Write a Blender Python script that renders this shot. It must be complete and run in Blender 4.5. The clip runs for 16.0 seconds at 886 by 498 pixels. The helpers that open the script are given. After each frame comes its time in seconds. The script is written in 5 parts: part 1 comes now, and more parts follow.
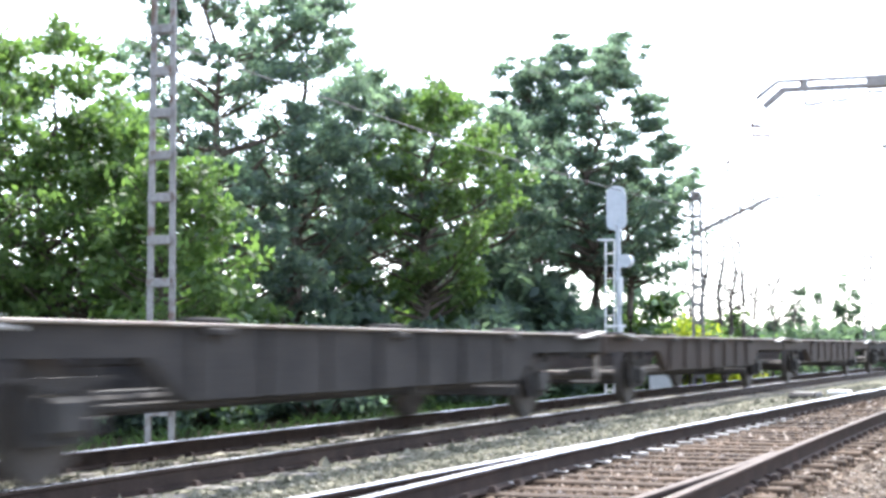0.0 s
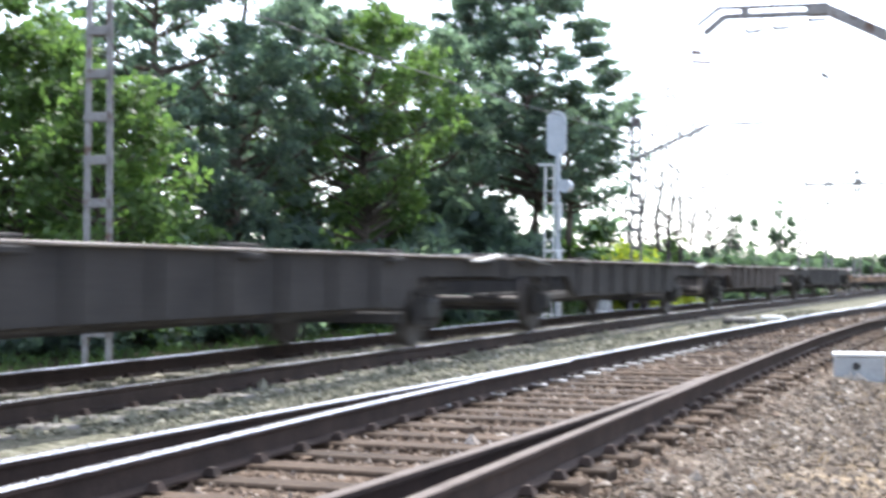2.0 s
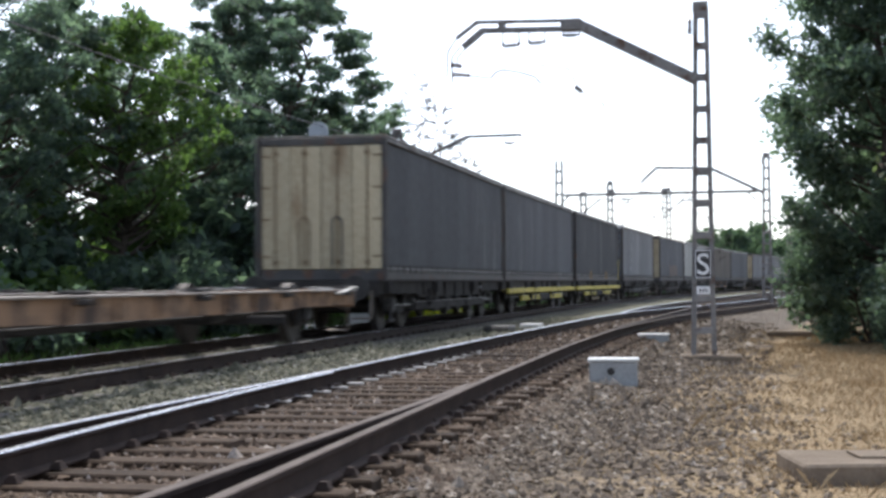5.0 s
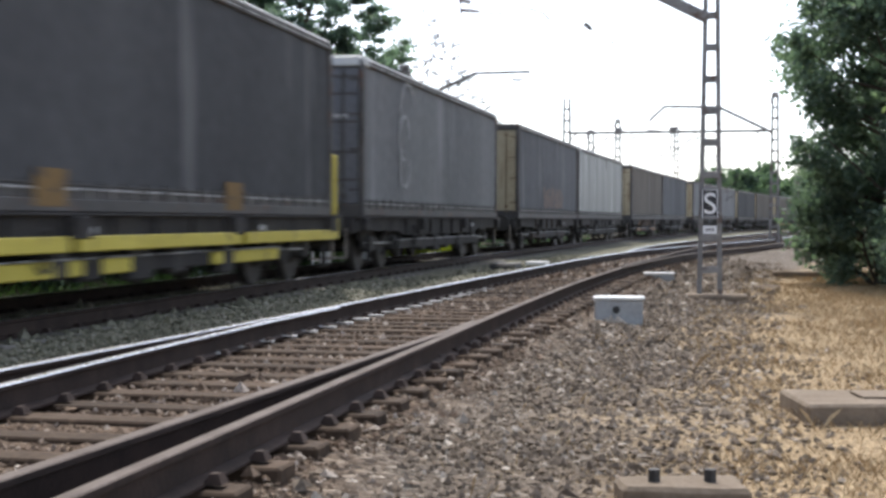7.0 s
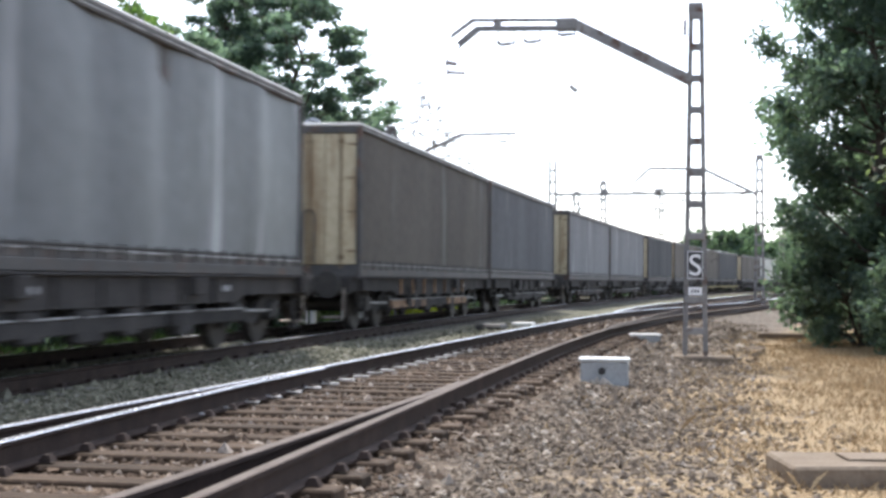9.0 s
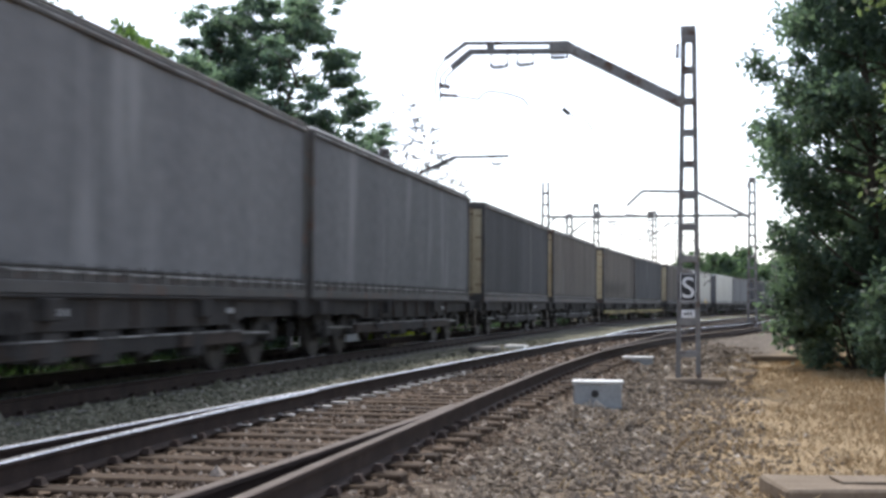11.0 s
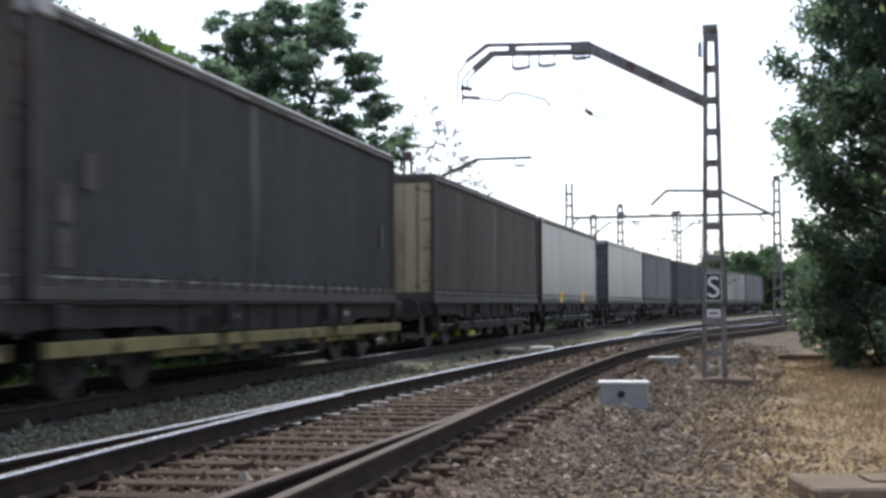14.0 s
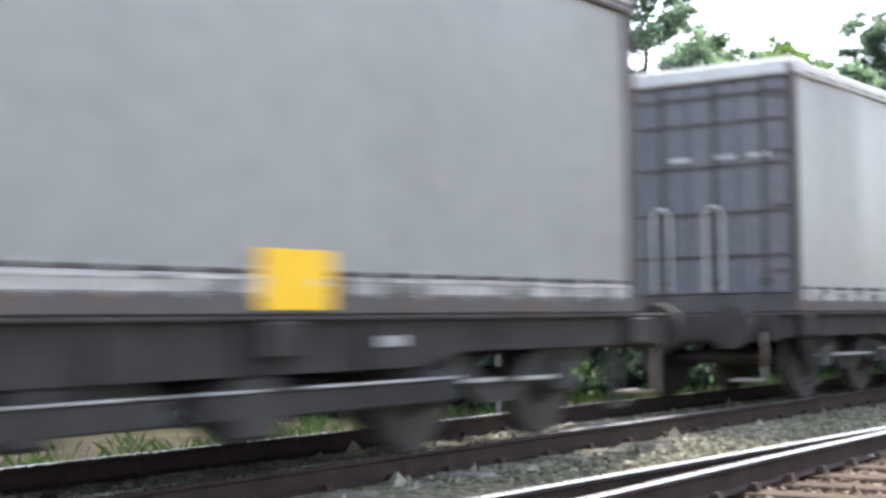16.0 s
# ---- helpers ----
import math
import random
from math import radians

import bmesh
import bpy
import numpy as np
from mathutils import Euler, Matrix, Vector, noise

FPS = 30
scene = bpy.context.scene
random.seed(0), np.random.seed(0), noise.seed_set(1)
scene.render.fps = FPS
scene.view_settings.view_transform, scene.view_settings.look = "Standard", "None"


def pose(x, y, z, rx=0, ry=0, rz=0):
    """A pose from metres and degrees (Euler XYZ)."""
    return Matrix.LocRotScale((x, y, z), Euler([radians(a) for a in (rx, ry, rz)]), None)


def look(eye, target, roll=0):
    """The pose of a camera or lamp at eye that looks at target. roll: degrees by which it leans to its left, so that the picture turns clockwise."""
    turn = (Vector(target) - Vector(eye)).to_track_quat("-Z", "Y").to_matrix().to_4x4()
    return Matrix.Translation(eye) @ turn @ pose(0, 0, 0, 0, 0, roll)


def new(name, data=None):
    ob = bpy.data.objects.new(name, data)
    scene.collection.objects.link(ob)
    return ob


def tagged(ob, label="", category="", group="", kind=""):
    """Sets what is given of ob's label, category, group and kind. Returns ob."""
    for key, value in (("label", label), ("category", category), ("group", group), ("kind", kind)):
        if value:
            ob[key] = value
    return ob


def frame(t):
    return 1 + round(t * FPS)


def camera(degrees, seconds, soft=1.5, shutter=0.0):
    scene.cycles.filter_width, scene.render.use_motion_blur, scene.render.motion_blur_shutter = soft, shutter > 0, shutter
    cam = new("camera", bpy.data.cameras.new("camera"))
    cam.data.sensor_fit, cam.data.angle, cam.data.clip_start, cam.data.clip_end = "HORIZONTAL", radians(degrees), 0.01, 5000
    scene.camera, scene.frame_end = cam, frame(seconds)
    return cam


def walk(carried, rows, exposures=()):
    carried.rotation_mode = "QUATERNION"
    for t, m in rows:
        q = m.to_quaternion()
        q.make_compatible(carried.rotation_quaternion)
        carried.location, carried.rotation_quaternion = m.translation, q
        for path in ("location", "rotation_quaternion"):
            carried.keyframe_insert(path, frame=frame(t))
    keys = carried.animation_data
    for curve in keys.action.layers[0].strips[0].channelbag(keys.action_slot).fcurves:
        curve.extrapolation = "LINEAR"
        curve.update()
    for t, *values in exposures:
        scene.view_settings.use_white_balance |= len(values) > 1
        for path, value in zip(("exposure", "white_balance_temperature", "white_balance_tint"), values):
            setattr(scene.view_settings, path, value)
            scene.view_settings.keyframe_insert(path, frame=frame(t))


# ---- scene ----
EYE = 0.92


def turn(up, right, lean):
    """The camera stands still and turns: degrees upwards, to the right, and of lean."""
    return pose(0, 0, EYE, 90 + up, 0, -right) @ pose(0, 0, 0, 0, 0, -lean)


cam = camera(33.560, 16.0, soft=3.1, shutter=0.4)
PATH = [
    (0.0, turn(3.867, -10.390, 0.177)),
    (0.5, turn(3.828, -9.364, -0.817)),
    (1.0, turn(2.980, -9.569, -1.609)),
    (1.5, turn(2.440, -10.276, -0.764)),
    (2.0, turn(0.885, -8.036, -0.280)),
    (2.5, turn(-0.169, -3.084, -0.045)),
    (3.0, turn(0.279, -1.005, 0.143)),
    (3.5, turn(0.849, 0.000, 0.296)),
    (4.0, turn(1.169, 0.744, 0.598)),
    (4.2, turn(1.381, 0.999, 0.624)),
    (6.3, turn(0.024, 0.923, -0.141)),
    (6.5, turn(-0.549, 0.873, -0.230)),
    (7.0, turn(-1.153, 0.944, -0.207)),
    (7.5, turn(-0.906, 1.119, -0.210)),
    (8.0, turn(-0.253, 1.245, -0.389)),
    (8.5, turn(0.579, 1.367, -0.475)),
    (9.0, turn(1.215, 1.486, -0.392)),
    (9.5, turn(1.659, 1.555, -0.483)),
    (10.0, turn(1.889, 1.627, -0.421)),
    (12.5, turn(2.150, 1.911, -0.435)),
    (13.0, turn(2.154, 1.967, -0.026)),
    (13.5, turn(2.223, 1.716, 0.181)),
    (14.0, turn(2.186, 0.813, 0.266)),
    (14.5, turn(2.126, -1.130, 1.008)),
    (14.7, turn(2.166, -3.851, 1.151)),
    (15.0, turn(2.426, -11.568, 0.707)),
    (15.2, turn(2.494, -15.154, 0.975)),
    (15.4, turn(2.609, -18.337, 0.540)),
    (15.6, turn(2.799, -20.959, 1.114)),
    (15.8, turn(2.822, -22.588, 1.151)),
    (16.0, turn(2.848, -23.815, 0.821)),
]
walk(cam, PATH, exposures=[(0.0, 2.80, 6220, 10), (0.5, 2.58, 6200, 10), (1.5, 2.40, 6180, 10), (2.5, 2.25, 6180, 10), (3.5, 2.05, 6180, 10), (4.2, 1.46, 6180, 10), (6.5, 1.00, 6450, 10), (7.0, 1.40, 6420, 10), (7.5, 1.70, 6380, 10), (8.0, 1.78, 6350, 10), (9.0, 1.72, 6350, 10), (10.0, 1.48, 6350, 10), (12.5, 0.88, 6350, 10), (13.5, 0.90, 6350, 10), (14.5, 0.82, 6350, 10), (15.0, 0.85, 6350, 10), (15.5, 1.75, 6480, 10), (16.0, 2.50, 6600, 10)])

# ---- light ----
SUN_UP, SUN_TURN = 56.0, -10.0
world = bpy.data.worlds.new("sky")
scene.world = world
world.use_nodes = True
wn = world.node_tree
wn.nodes.clear()
sky = wn.nodes.new("ShaderNodeTexSky")
sky.sky_type = "NISHITA"
sky.sun_disc = False
sky.sun_elevation = radians(SUN_UP)
sky.sun_rotation = radians(SUN_TURN)
sky.air_density, sky.dust_density, sky.ozone_density = 0.7, 1.5, 1.0
pale = wn.nodes.new("ShaderNodeHueSaturation")
pale.inputs["Saturation"].default_value = 0.6
back = wn.nodes.new("ShaderNodeBackground")
back.inputs["Strength"].default_value = 0.15
wout = wn.nodes.new("ShaderNodeOutputWorld")
wn.links.new(sky.outputs[0], pale.inputs["Color"])
wn.links.new(pale.outputs[0], back.inputs[0])
wn.links.new(back.outputs[0], wout.inputs[0])
sun = new("sun", bpy.data.lights.new("sun", "SUN"))
sun.data.energy, sun.data.angle, sun.data.color = 2.05, radians(0.6), (1.0, 0.96, 0.90)
su, st = radians(SUN_UP), radians(SUN_TURN)
sun.matrix_world = look((60 * math.sin(st) * math.cos(su), 60 * math.cos(st) * math.cos(su), 60 * math.sin(su)), (0, 0, 0))

# ---- materials ----
def material(name, low, high, rough=0.85, metal=0.0, fine=30.0, coarse=1.5, bump=0.3, rust=None, rust_amount=0.5, shift=0.0, streak=0.0):
    """Two noises mix low to high; rust lays a third colour over it in patches; shift varies the pieces; streak draws the stain out downwards."""
    m = bpy.data.materials.new(name)
    m.use_nodes = True
    n, l = m.node_tree.nodes, m.node_tree.links
    bsdf = n["Principled BSDF"]
    tc = n.new("ShaderNodeTexCoord")
    info = n.new("ShaderNodeObjectInfo")
    off = n.new("ShaderNodeVectorMath")
    off.operation = "MULTIPLY_ADD"
    l.new(info.outputs["Random"], off.inputs[0])
    off.inputs[1].default_value = (37.0, 17.0, 53.0)
    l.new(tc.outputs["Object"], off.inputs[2])
    a = n.new("ShaderNodeTexNoise")
    a.inputs["Scale"].default_value, a.inputs["Detail"].default_value = coarse, 4.0
    b = n.new("ShaderNodeTexNoise")
    b.inputs["Scale"].default_value, b.inputs["Detail"].default_value = fine, 3.0
    if streak:
        st_ = n.new("ShaderNodeMapping")
        st_.inputs["Scale"].default_value = (1.0, 1.0, 1.0 / streak)
        l.new(off.outputs[0], st_.inputs[0])
        l.new(st_.outputs[0], a.inputs["Vector"])
    else:
        l.new(off.outputs[0], a.inputs["Vector"])
    l.new(off.outputs[0], b.inputs["Vector"])
    mid = n.new("ShaderNodeMath")
    mid.operation = "MULTIPLY_ADD"
    l.new(b.outputs["Fac"], mid.inputs[0])
    mid.inputs[1].default_value = 0.45
    half = n.new("ShaderNodeMath")
    half.operation = "MULTIPLY"
    l.new(a.outputs["Fac"], half.inputs[0])
    half.inputs[1].default_value = 0.55
    l.new(half.outputs[0], mid.inputs[2])
    ramp = n.new("ShaderNodeValToRGB")
    ramp.color_ramp.elements[0].position, ramp.color_ramp.elements[1].position = 0.34, 0.66
    ramp.color_ramp.elements[0].color, ramp.color_ramp.elements[1].color = (*low, 1), (*high, 1)
    l.new(mid.outputs[0], ramp.inputs[0])
    colour = ramp.outputs[0]
    if rust:
        c = n.new("ShaderNodeTexNoise")
        c.inputs["Scale"].default_value, c.inputs["Detail"].default_value = coarse * 2.3, 6.0
        l.new(st_.outputs[0] if streak else off.outputs[0], c.inputs["Vector"])
        r2 = n.new("ShaderNodeValToRGB")
        r2.color_ramp.elements[0].position, r2.color_ramp.elements[1].position = 0.72 - 0.4 * rust_amount, 0.86 - 0.4 * rust_amount
        l.new(c.outputs["Fac"], r2.inputs[0])
        mx = n.new("ShaderNodeMix")
        mx.data_type = "RGBA"
        l.new(r2.outputs[0], mx.inputs["Factor"])
        l.new(colour, mx.inputs["A"])
        mx.inputs["B"].default_value = (*rust, 1)
        colour = mx.outputs["Result"]
    if shift:
        hs = n.new("ShaderNodeHueSaturation")
        va = n.new("ShaderNodeMapRange")
        va.inputs["To Min"].default_value, va.inputs["To Max"].default_value = 1 - shift, 1 + shift
        l.new(info.outputs["Random"], va.inputs["Value"])
        l.new(va.outputs[0], hs.inputs["Value"])
        l.new(colour, hs.inputs["Color"])
        colour = hs.outputs[0]
    l.new(colour, bsdf.inputs["Base Color"])
    bsdf.inputs["Metallic"].default_value = metal
    bsdf.inputs["Specular IOR Level"].default_value = 0.15 if rough >= 0.8 else 0.4
    rr = n.new("ShaderNodeMapRange")
    rr.inputs["To Min"].default_value, rr.inputs["To Max"].default_value = max(rough - 0.12, 0.02), min(rough + 0.12, 1)
    l.new(b.outputs["Fac"], rr.inputs["Value"])
    l.new(rr.outputs[0], bsdf.inputs["Roughness"])
    bp = n.new("ShaderNodeBump")
    bp.inputs["Strength"].default_value, bp.inputs["Distance"].default_value = bump, 0.02
    l.new(mid.outputs[0], bp.inputs["Height"])
    l.new(bp.outputs[0], bsdf.inputs["Normal"])
    return m


def island_material(name, colours, rough=0.9, through_light=0.0, gloss=0.2):
    """Every loose piece of the mesh takes one of the colours; through_light lets part of the light through, as leaves do."""
    m = bpy.data.materials.new(name)
    m.use_nodes = True
    n, l = m.node_tree.nodes, m.node_tree.links
    bsdf, out = n["Principled BSDF"], n["Material Output"]
    geo = n.new("ShaderNodeNewGeometry")
    ramp = n.new("ShaderNodeValToRGB")
    while len(ramp.color_ramp.elements) < len(colours):
        ramp.color_ramp.elements.new(0.5)
    for i, c in enumerate(colours):
        ramp.color_ramp.elements[i].position = i / (len(colours) - 1)
        ramp.color_ramp.elements[i].color = (*c, 1)
    l.new(geo.outputs["Random Per Island"], ramp.inputs[0])
    nz = n.new("ShaderNodeTexNoise")
    nz.inputs["Scale"].default_value, nz.inputs["Detail"].default_value = (0.7, 3.0) if through_light else (40.0, 3.0)
    l.new(geo.outputs["Position"], nz.inputs["Vector"])
    va = n.new("ShaderNodeMapRange")
    va.inputs["From Min"].default_value, va.inputs["From Max"].default_value = 0.3, 0.7
    va.inputs["To Min"].default_value, va.inputs["To Max"].default_value = 0.65, 1.35
    l.new(nz.outputs["Fac"], va.inputs["Value"])
    hs = n.new("ShaderNodeHueSaturation")
    l.new(va.outputs[0], hs.inputs["Value"])
    l.new(ramp.outputs[0], hs.inputs["Color"])
    l.new(hs.outputs[0], bsdf.inputs["Base Color"])
    bsdf.inputs["Roughness"].default_value = rough
    bsdf.inputs["Specular IOR Level"].default_value = gloss
    if through_light:
        tr = n.new("ShaderNodeBsdfTranslucent")
        warm = n.new("ShaderNodeMix")
        warm.data_type, warm.blend_type = "RGBA", "MULTIPLY"
        warm.inputs["Factor"].default_value = 1.0
        l.new(hs.outputs[0], warm.inputs["A"])
        warm.inputs["B"].default_value = (1.5, 1.68, 1.08, 1)
        l.new(warm.outputs["Result"], tr.inputs[0])
        ms = n.new("ShaderNodeMixShader")
        ms.inputs[0].default_value = through_light
        l.new(bsdf.outputs[0], ms.inputs[1])
        l.new(tr.outputs[0], ms.inputs[2])
        l.new(ms.outputs[0], out.inputs[0])
    return m


RUSTY_STONE = island_material("rusty_ballast_stone", [(0.060, 0.041, 0.029), (0.120, 0.084, 0.058), (0.165, 0.122, 0.088), (0.105, 0.070, 0.046), (0.14, 0.10, 0.072), (0.36, 0.31, 0.26)])
BALLAST_STONE = island_material("ballast_stone", [(0.085, 0.066, 0.049), (0.150, 0.118, 0.088), (0.205, 0.163, 0.124), (0.125, 0.094, 0.067), (0.165, 0.131, 0.099), (0.112, 0.087, 0.064), (0.40, 0.35, 0.29)])
GRIMY_STONE = island_material("grimy_ballast_stone", [(0.098, 0.095, 0.066), (0.155, 0.150, 0.106), (0.200, 0.192, 0.138), (0.128, 0.122, 0.084), (0.30, 0.28, 0.22)])
STRAW = island_material("dry_grass", [(0.29, 0.198, 0.105), (0.43, 0.32, 0.185), (0.34, 0.238, 0.128), (0.54, 0.44, 0.285)], 0.9, 0.0)
# the blue-grey cast in these leaf tones stands for haze over the wood
LEAF_DARK = island_material("dark_leaves", [(0.081, 0.113, 0.114), (0.111, 0.154, 0.139), (0.135, 0.182, 0.147), (0.093, 0.130, 0.136)], 0.6, 0.6, 0.3)
LEAF_LIGHT = island_material("light_leaves", [(0.060, 0.107, 0.038), (0.086, 0.139, 0.046), (0.112, 0.168, 0.052), (0.065, 0.111, 0.043)], 0.55, 0.5, 0.4)
# oak tones lifted and blued too, with the haze mixed into the colour
LEAF_OAK = island_material("oak_leaves", [(0.070, 0.101, 0.087), (0.099, 0.137, 0.109), (0.130, 0.171, 0.132), (0.081, 0.121, 0.116)], 0.6, 0.5, 0.25)
LEAF_OLIVE = island_material("olive_oak_leaves", [(0.091, 0.114, 0.062), (0.121, 0.143, 0.074), (0.076, 0.100, 0.060)], 0.6, 0.5, 0.25)
BANK = island_material("bank_grass", [(0.20, 0.16, 0.10), (0.28, 0.22, 0.14), (0.12, 0.12, 0.06)], 0.9, 0.0)
LEAF_YELLOW = island_material("yellow_blossom", [(0.30, 0.33, 0.035), (0.23, 0.29, 0.035), (0.38, 0.38, 0.045), (0.14, 0.22, 0.03)], 0.7, 0.4)
LEAF_FAR = island_material("far_leaves", [(0.068, 0.100, 0.071), (0.088, 0.124, 0.085), (0.059, 0.088, 0.069)], 0.8, 0.5)
WEED = island_material("weeds", [(0.03, 0.055, 0.018), (0.05, 0.085, 0.025), (0.025, 0.045, 0.018)], 0.7, 0.2)
BARK = material("bark", (0.05, 0.04, 0.032), (0.12, 0.10, 0.08), 0.95, fine=14, coarse=3, bump=0.8)
DEADWOOD = material("dead_wood", (0.05, 0.043, 0.038), (0.11, 0.10, 0.09), 0.95, fine=14, coarse=3, bump=0.6)
RAIL_SIDE = material("rusty_rail", (0.028, 0.021, 0.018), (0.064, 0.044, 0.036), 0.8, 0.3, fine=40, coarse=4, bump=0.3)
RAIL_HEAD = material("polished_rail_head", (0.520, 0.520, 0.540), (0.680, 0.680, 0.700), 0.26, 1.0, fine=50, coarse=3, bump=0.03)
RAIL_DULL = material("dull_rail_head", (0.066, 0.050, 0.042), (0.135, 0.110, 0.096), 0.8, 0.1, fine=50, coarse=3, bump=0.06)
TIMBER = material("tarred_timber", (0.028, 0.019, 0.013), (0.082, 0.057, 0.039), 0.95, fine=22, coarse=2, bump=0.6, shift=0.35)
CONCRETE = material("weathered_concrete", (0.105, 0.098, 0.085), (0.200, 0.185, 0.165), 0.9, fine=35, coarse=3, bump=0.35, shift=0.2)
SLAB = material("old_slab_concrete", (0.12, 0.092, 0.066), (0.215, 0.172, 0.130), 0.95, fine=30, coarse=2, bump=0.5)
STEEL_GREY = material("galvanised_grey_steel", (0.135, 0.130, 0.125), (0.250, 0.240, 0.230), 0.65, 0.1, fine=25, coarse=2, bump=0.15, rust=(0.095, 0.058, 0.040), rust_amount=0.45)
STEEL_RUST = material("rusty_mast_steel", (0.07, 0.045, 0.035), (0.14, 0.085, 0.06), 0.8, 0.3, fine=25, coarse=2, bump=0.3)
WIRE = material("dull_copper_wire", (0.10, 0.10, 0.10), (0.16, 0.15, 0.15), 0.6, 0.6, bump=0.0)
PORCELAIN = material("brown_porcelain", (0.07, 0.045, 0.04), (0.12, 0.08, 0.07), 0.25, fine=10, bump=0.02)
WHITE_PAINT = material("white_paint", (0.52, 0.52, 0.50), (0.68, 0.68, 0.66), 0.6, fine=20, coarse=4, bump=0.08, rust=(0.40, 0.36, 0.30), rust_amount=0.28)
# box paint greyed for the sides turned from the sun, with rusty patches
BOX_SHADE_GREY = material("shaded_box_grey", (0.26, 0.265, 0.26), (0.38, 0.385, 0.375), 0.7, fine=20, coarse=3, bump=0.1, rust=(0.16, 0.13, 0.10), rust_amount=0.3)
SIGNAL_GREY = material("signal_grey_paint", (0.36, 0.39, 0.42), (0.46, 0.49, 0.52), 0.5, fine=10, coarse=3, bump=0.05)
LADDER_WHITE = material("ladder_paint", (0.50, 0.52, 0.52), (0.66, 0.67, 0.66), 0.6, fine=20, coarse=3, bump=0.1)
BLACK_SIGN = material("black_sign", (0.020, 0.020, 0.022), (0.035, 0.035, 0.037), 0.5, fine=20, coarse=4, bump=0.02)
SIGN_WHITE = material("white_sign_letter", (0.72, 0.72, 0.72), (0.82, 0.82, 0.82), 0.5, fine=20, coarse=4, bump=0.02)
BLACK_IRON = material("black_iron", (0.028, 0.027, 0.027), (0.062, 0.057, 0.052), 0.7, 0.3, fine=30, coarse=4, bump=0.2)
UNDER = material("grimy_underframe", (0.027, 0.026, 0.026), (0.068, 0.062, 0.058), 0.85, 0.1, fine=30, coarse=2, bump=0.3, shift=0.2)
UNDER_BROWN = material("rusty_brown_wagon", (0.036, 0.029, 0.026), (0.080, 0.061, 0.051), 0.8, 0.1, fine=30, coarse=1.5, bump=0.3, rust=(0.058, 0.047, 0.041), rust_amount=0.5)
UNDER_ORANGE = material("faded_orange_wagon", (0.240, 0.140, 0.080), (0.360, 0.240, 0.155), 0.8, 0.0, fine=30, coarse=1.0, bump=0.25, rust=(0.075, 0.055, 0.045), rust_amount=0.64)
UNDER_YELLOW = material("yellow_wagon", (0.42, 0.34, 0.05), (0.58, 0.48, 0.09), 0.7, 0.0, fine=30, coarse=1.2, bump=0.2, rust=(0.14, 0.095, 0.04), rust_amount=0.36)
UNDER_TAN = material("dull_tan_yellow_wagon", (0.20, 0.165, 0.075), (0.31, 0.26, 0.125), 0.8, 0.0, fine=30, coarse=1.2, bump=0.2, rust=(0.06, 0.048, 0.034), rust_amount=0.5)
DECK = material("worn_deck_steel", (0.20, 0.17, 0.145), (0.36, 0.32, 0.28), 0.6, 0.3, fine=30, coarse=1.5, bump=0.2, rust=(0.13, 0.085, 0.06), rust_amount=0.45)
WHEEL = material("wheel_steel", (0.040, 0.036, 0.033), (0.085, 0.072, 0.063), 0.7, 0.5, fine=20, coarse=3, bump=0.2)
CREAM = material("stained_cream_doors", (0.36, 0.29, 0.18), (0.52, 0.45, 0.31), 0.7, fine=12, coarse=0.9, bump=0.15, rust=(0.20, 0.12, 0.06), rust_amount=0.34, streak=5, shift=0.12)
CREAM_DARK = material("rust_stained_cream", (0.15, 0.105, 0.06), (0.26, 0.20, 0.125), 0.75, fine=14, coarse=1.2, bump=0.15, streak=4)
GREY_DOOR = material("grey_blue_doors", (0.095, 0.098, 0.110), (0.15, 0.152, 0.165), 0.6, fine=12, coarse=0.9, bump=0.12, streak=4)
EDGE_STEEL = material("container_frame", (0.050, 0.048, 0.046), (0.105, 0.098, 0.092), 0.7, 0.1, fine=20, coarse=1.5, bump=0.15, rust=(0.110, 0.060, 0.040), rust_amount=0.4)
PALE_RAIL = material("pale_roof_rail", (0.36, 0.36, 0.35), (0.56, 0.56, 0.55), 0.5, 0.2, fine=14, coarse=1.0, bump=0.1)
# patchy worn steel; on empty wagons its paleness also stands for sunlit plates
WORN_EDGE = material("worn_light_edge", (0.26, 0.26, 0.255), (0.50, 0.49, 0.47), 0.6, 0.2, fine=9, coarse=1.3, bump=0.1, rust=(0.06, 0.055, 0.05), rust_amount=0.62)
STRAP = material("curtain_strap", (0.055, 0.053, 0.05), (0.11, 0.105, 0.10), 0.8, fine=30, coarse=3, bump=0.1)
YELLOW_PLATE = material("yellow_plate", (0.72, 0.42, 0.01), (0.80, 0.50, 0.02), 0.6, fine=20, coarse=3, bump=0.03)
ORANGE_STAIN = material("faded_orange_lettering", (0.145, 0.116, 0.103), (0.20, 0.148, 0.122), 0.8, fine=9, coarse=2.5, bump=0.05, rust=(0.11, 0.105, 0.105), rust_amount=0.6)
ORANGE_MARK = material("dirty_orange_mark", (0.15, 0.10, 0.05), (0.23, 0.145, 0.06), 0.8, fine=9, coarse=2.5, bump=0.03, rust=(0.07, 0.065, 0.06), rust_amount=0.4)
PALE_STAIN = material("worn_pale_lettering", (0.115, 0.104, 0.092), (0.17, 0.158, 0.143), 0.8, fine=9, coarse=2.0, bump=0.03, rust=(0.105, 0.092, 0.08), rust_amount=0.6)
PALE_PATCH = material("pale_label", (0.30, 0.30, 0.30), (0.42, 0.42, 0.42), 0.7, fine=9, coarse=3, bump=0.03)
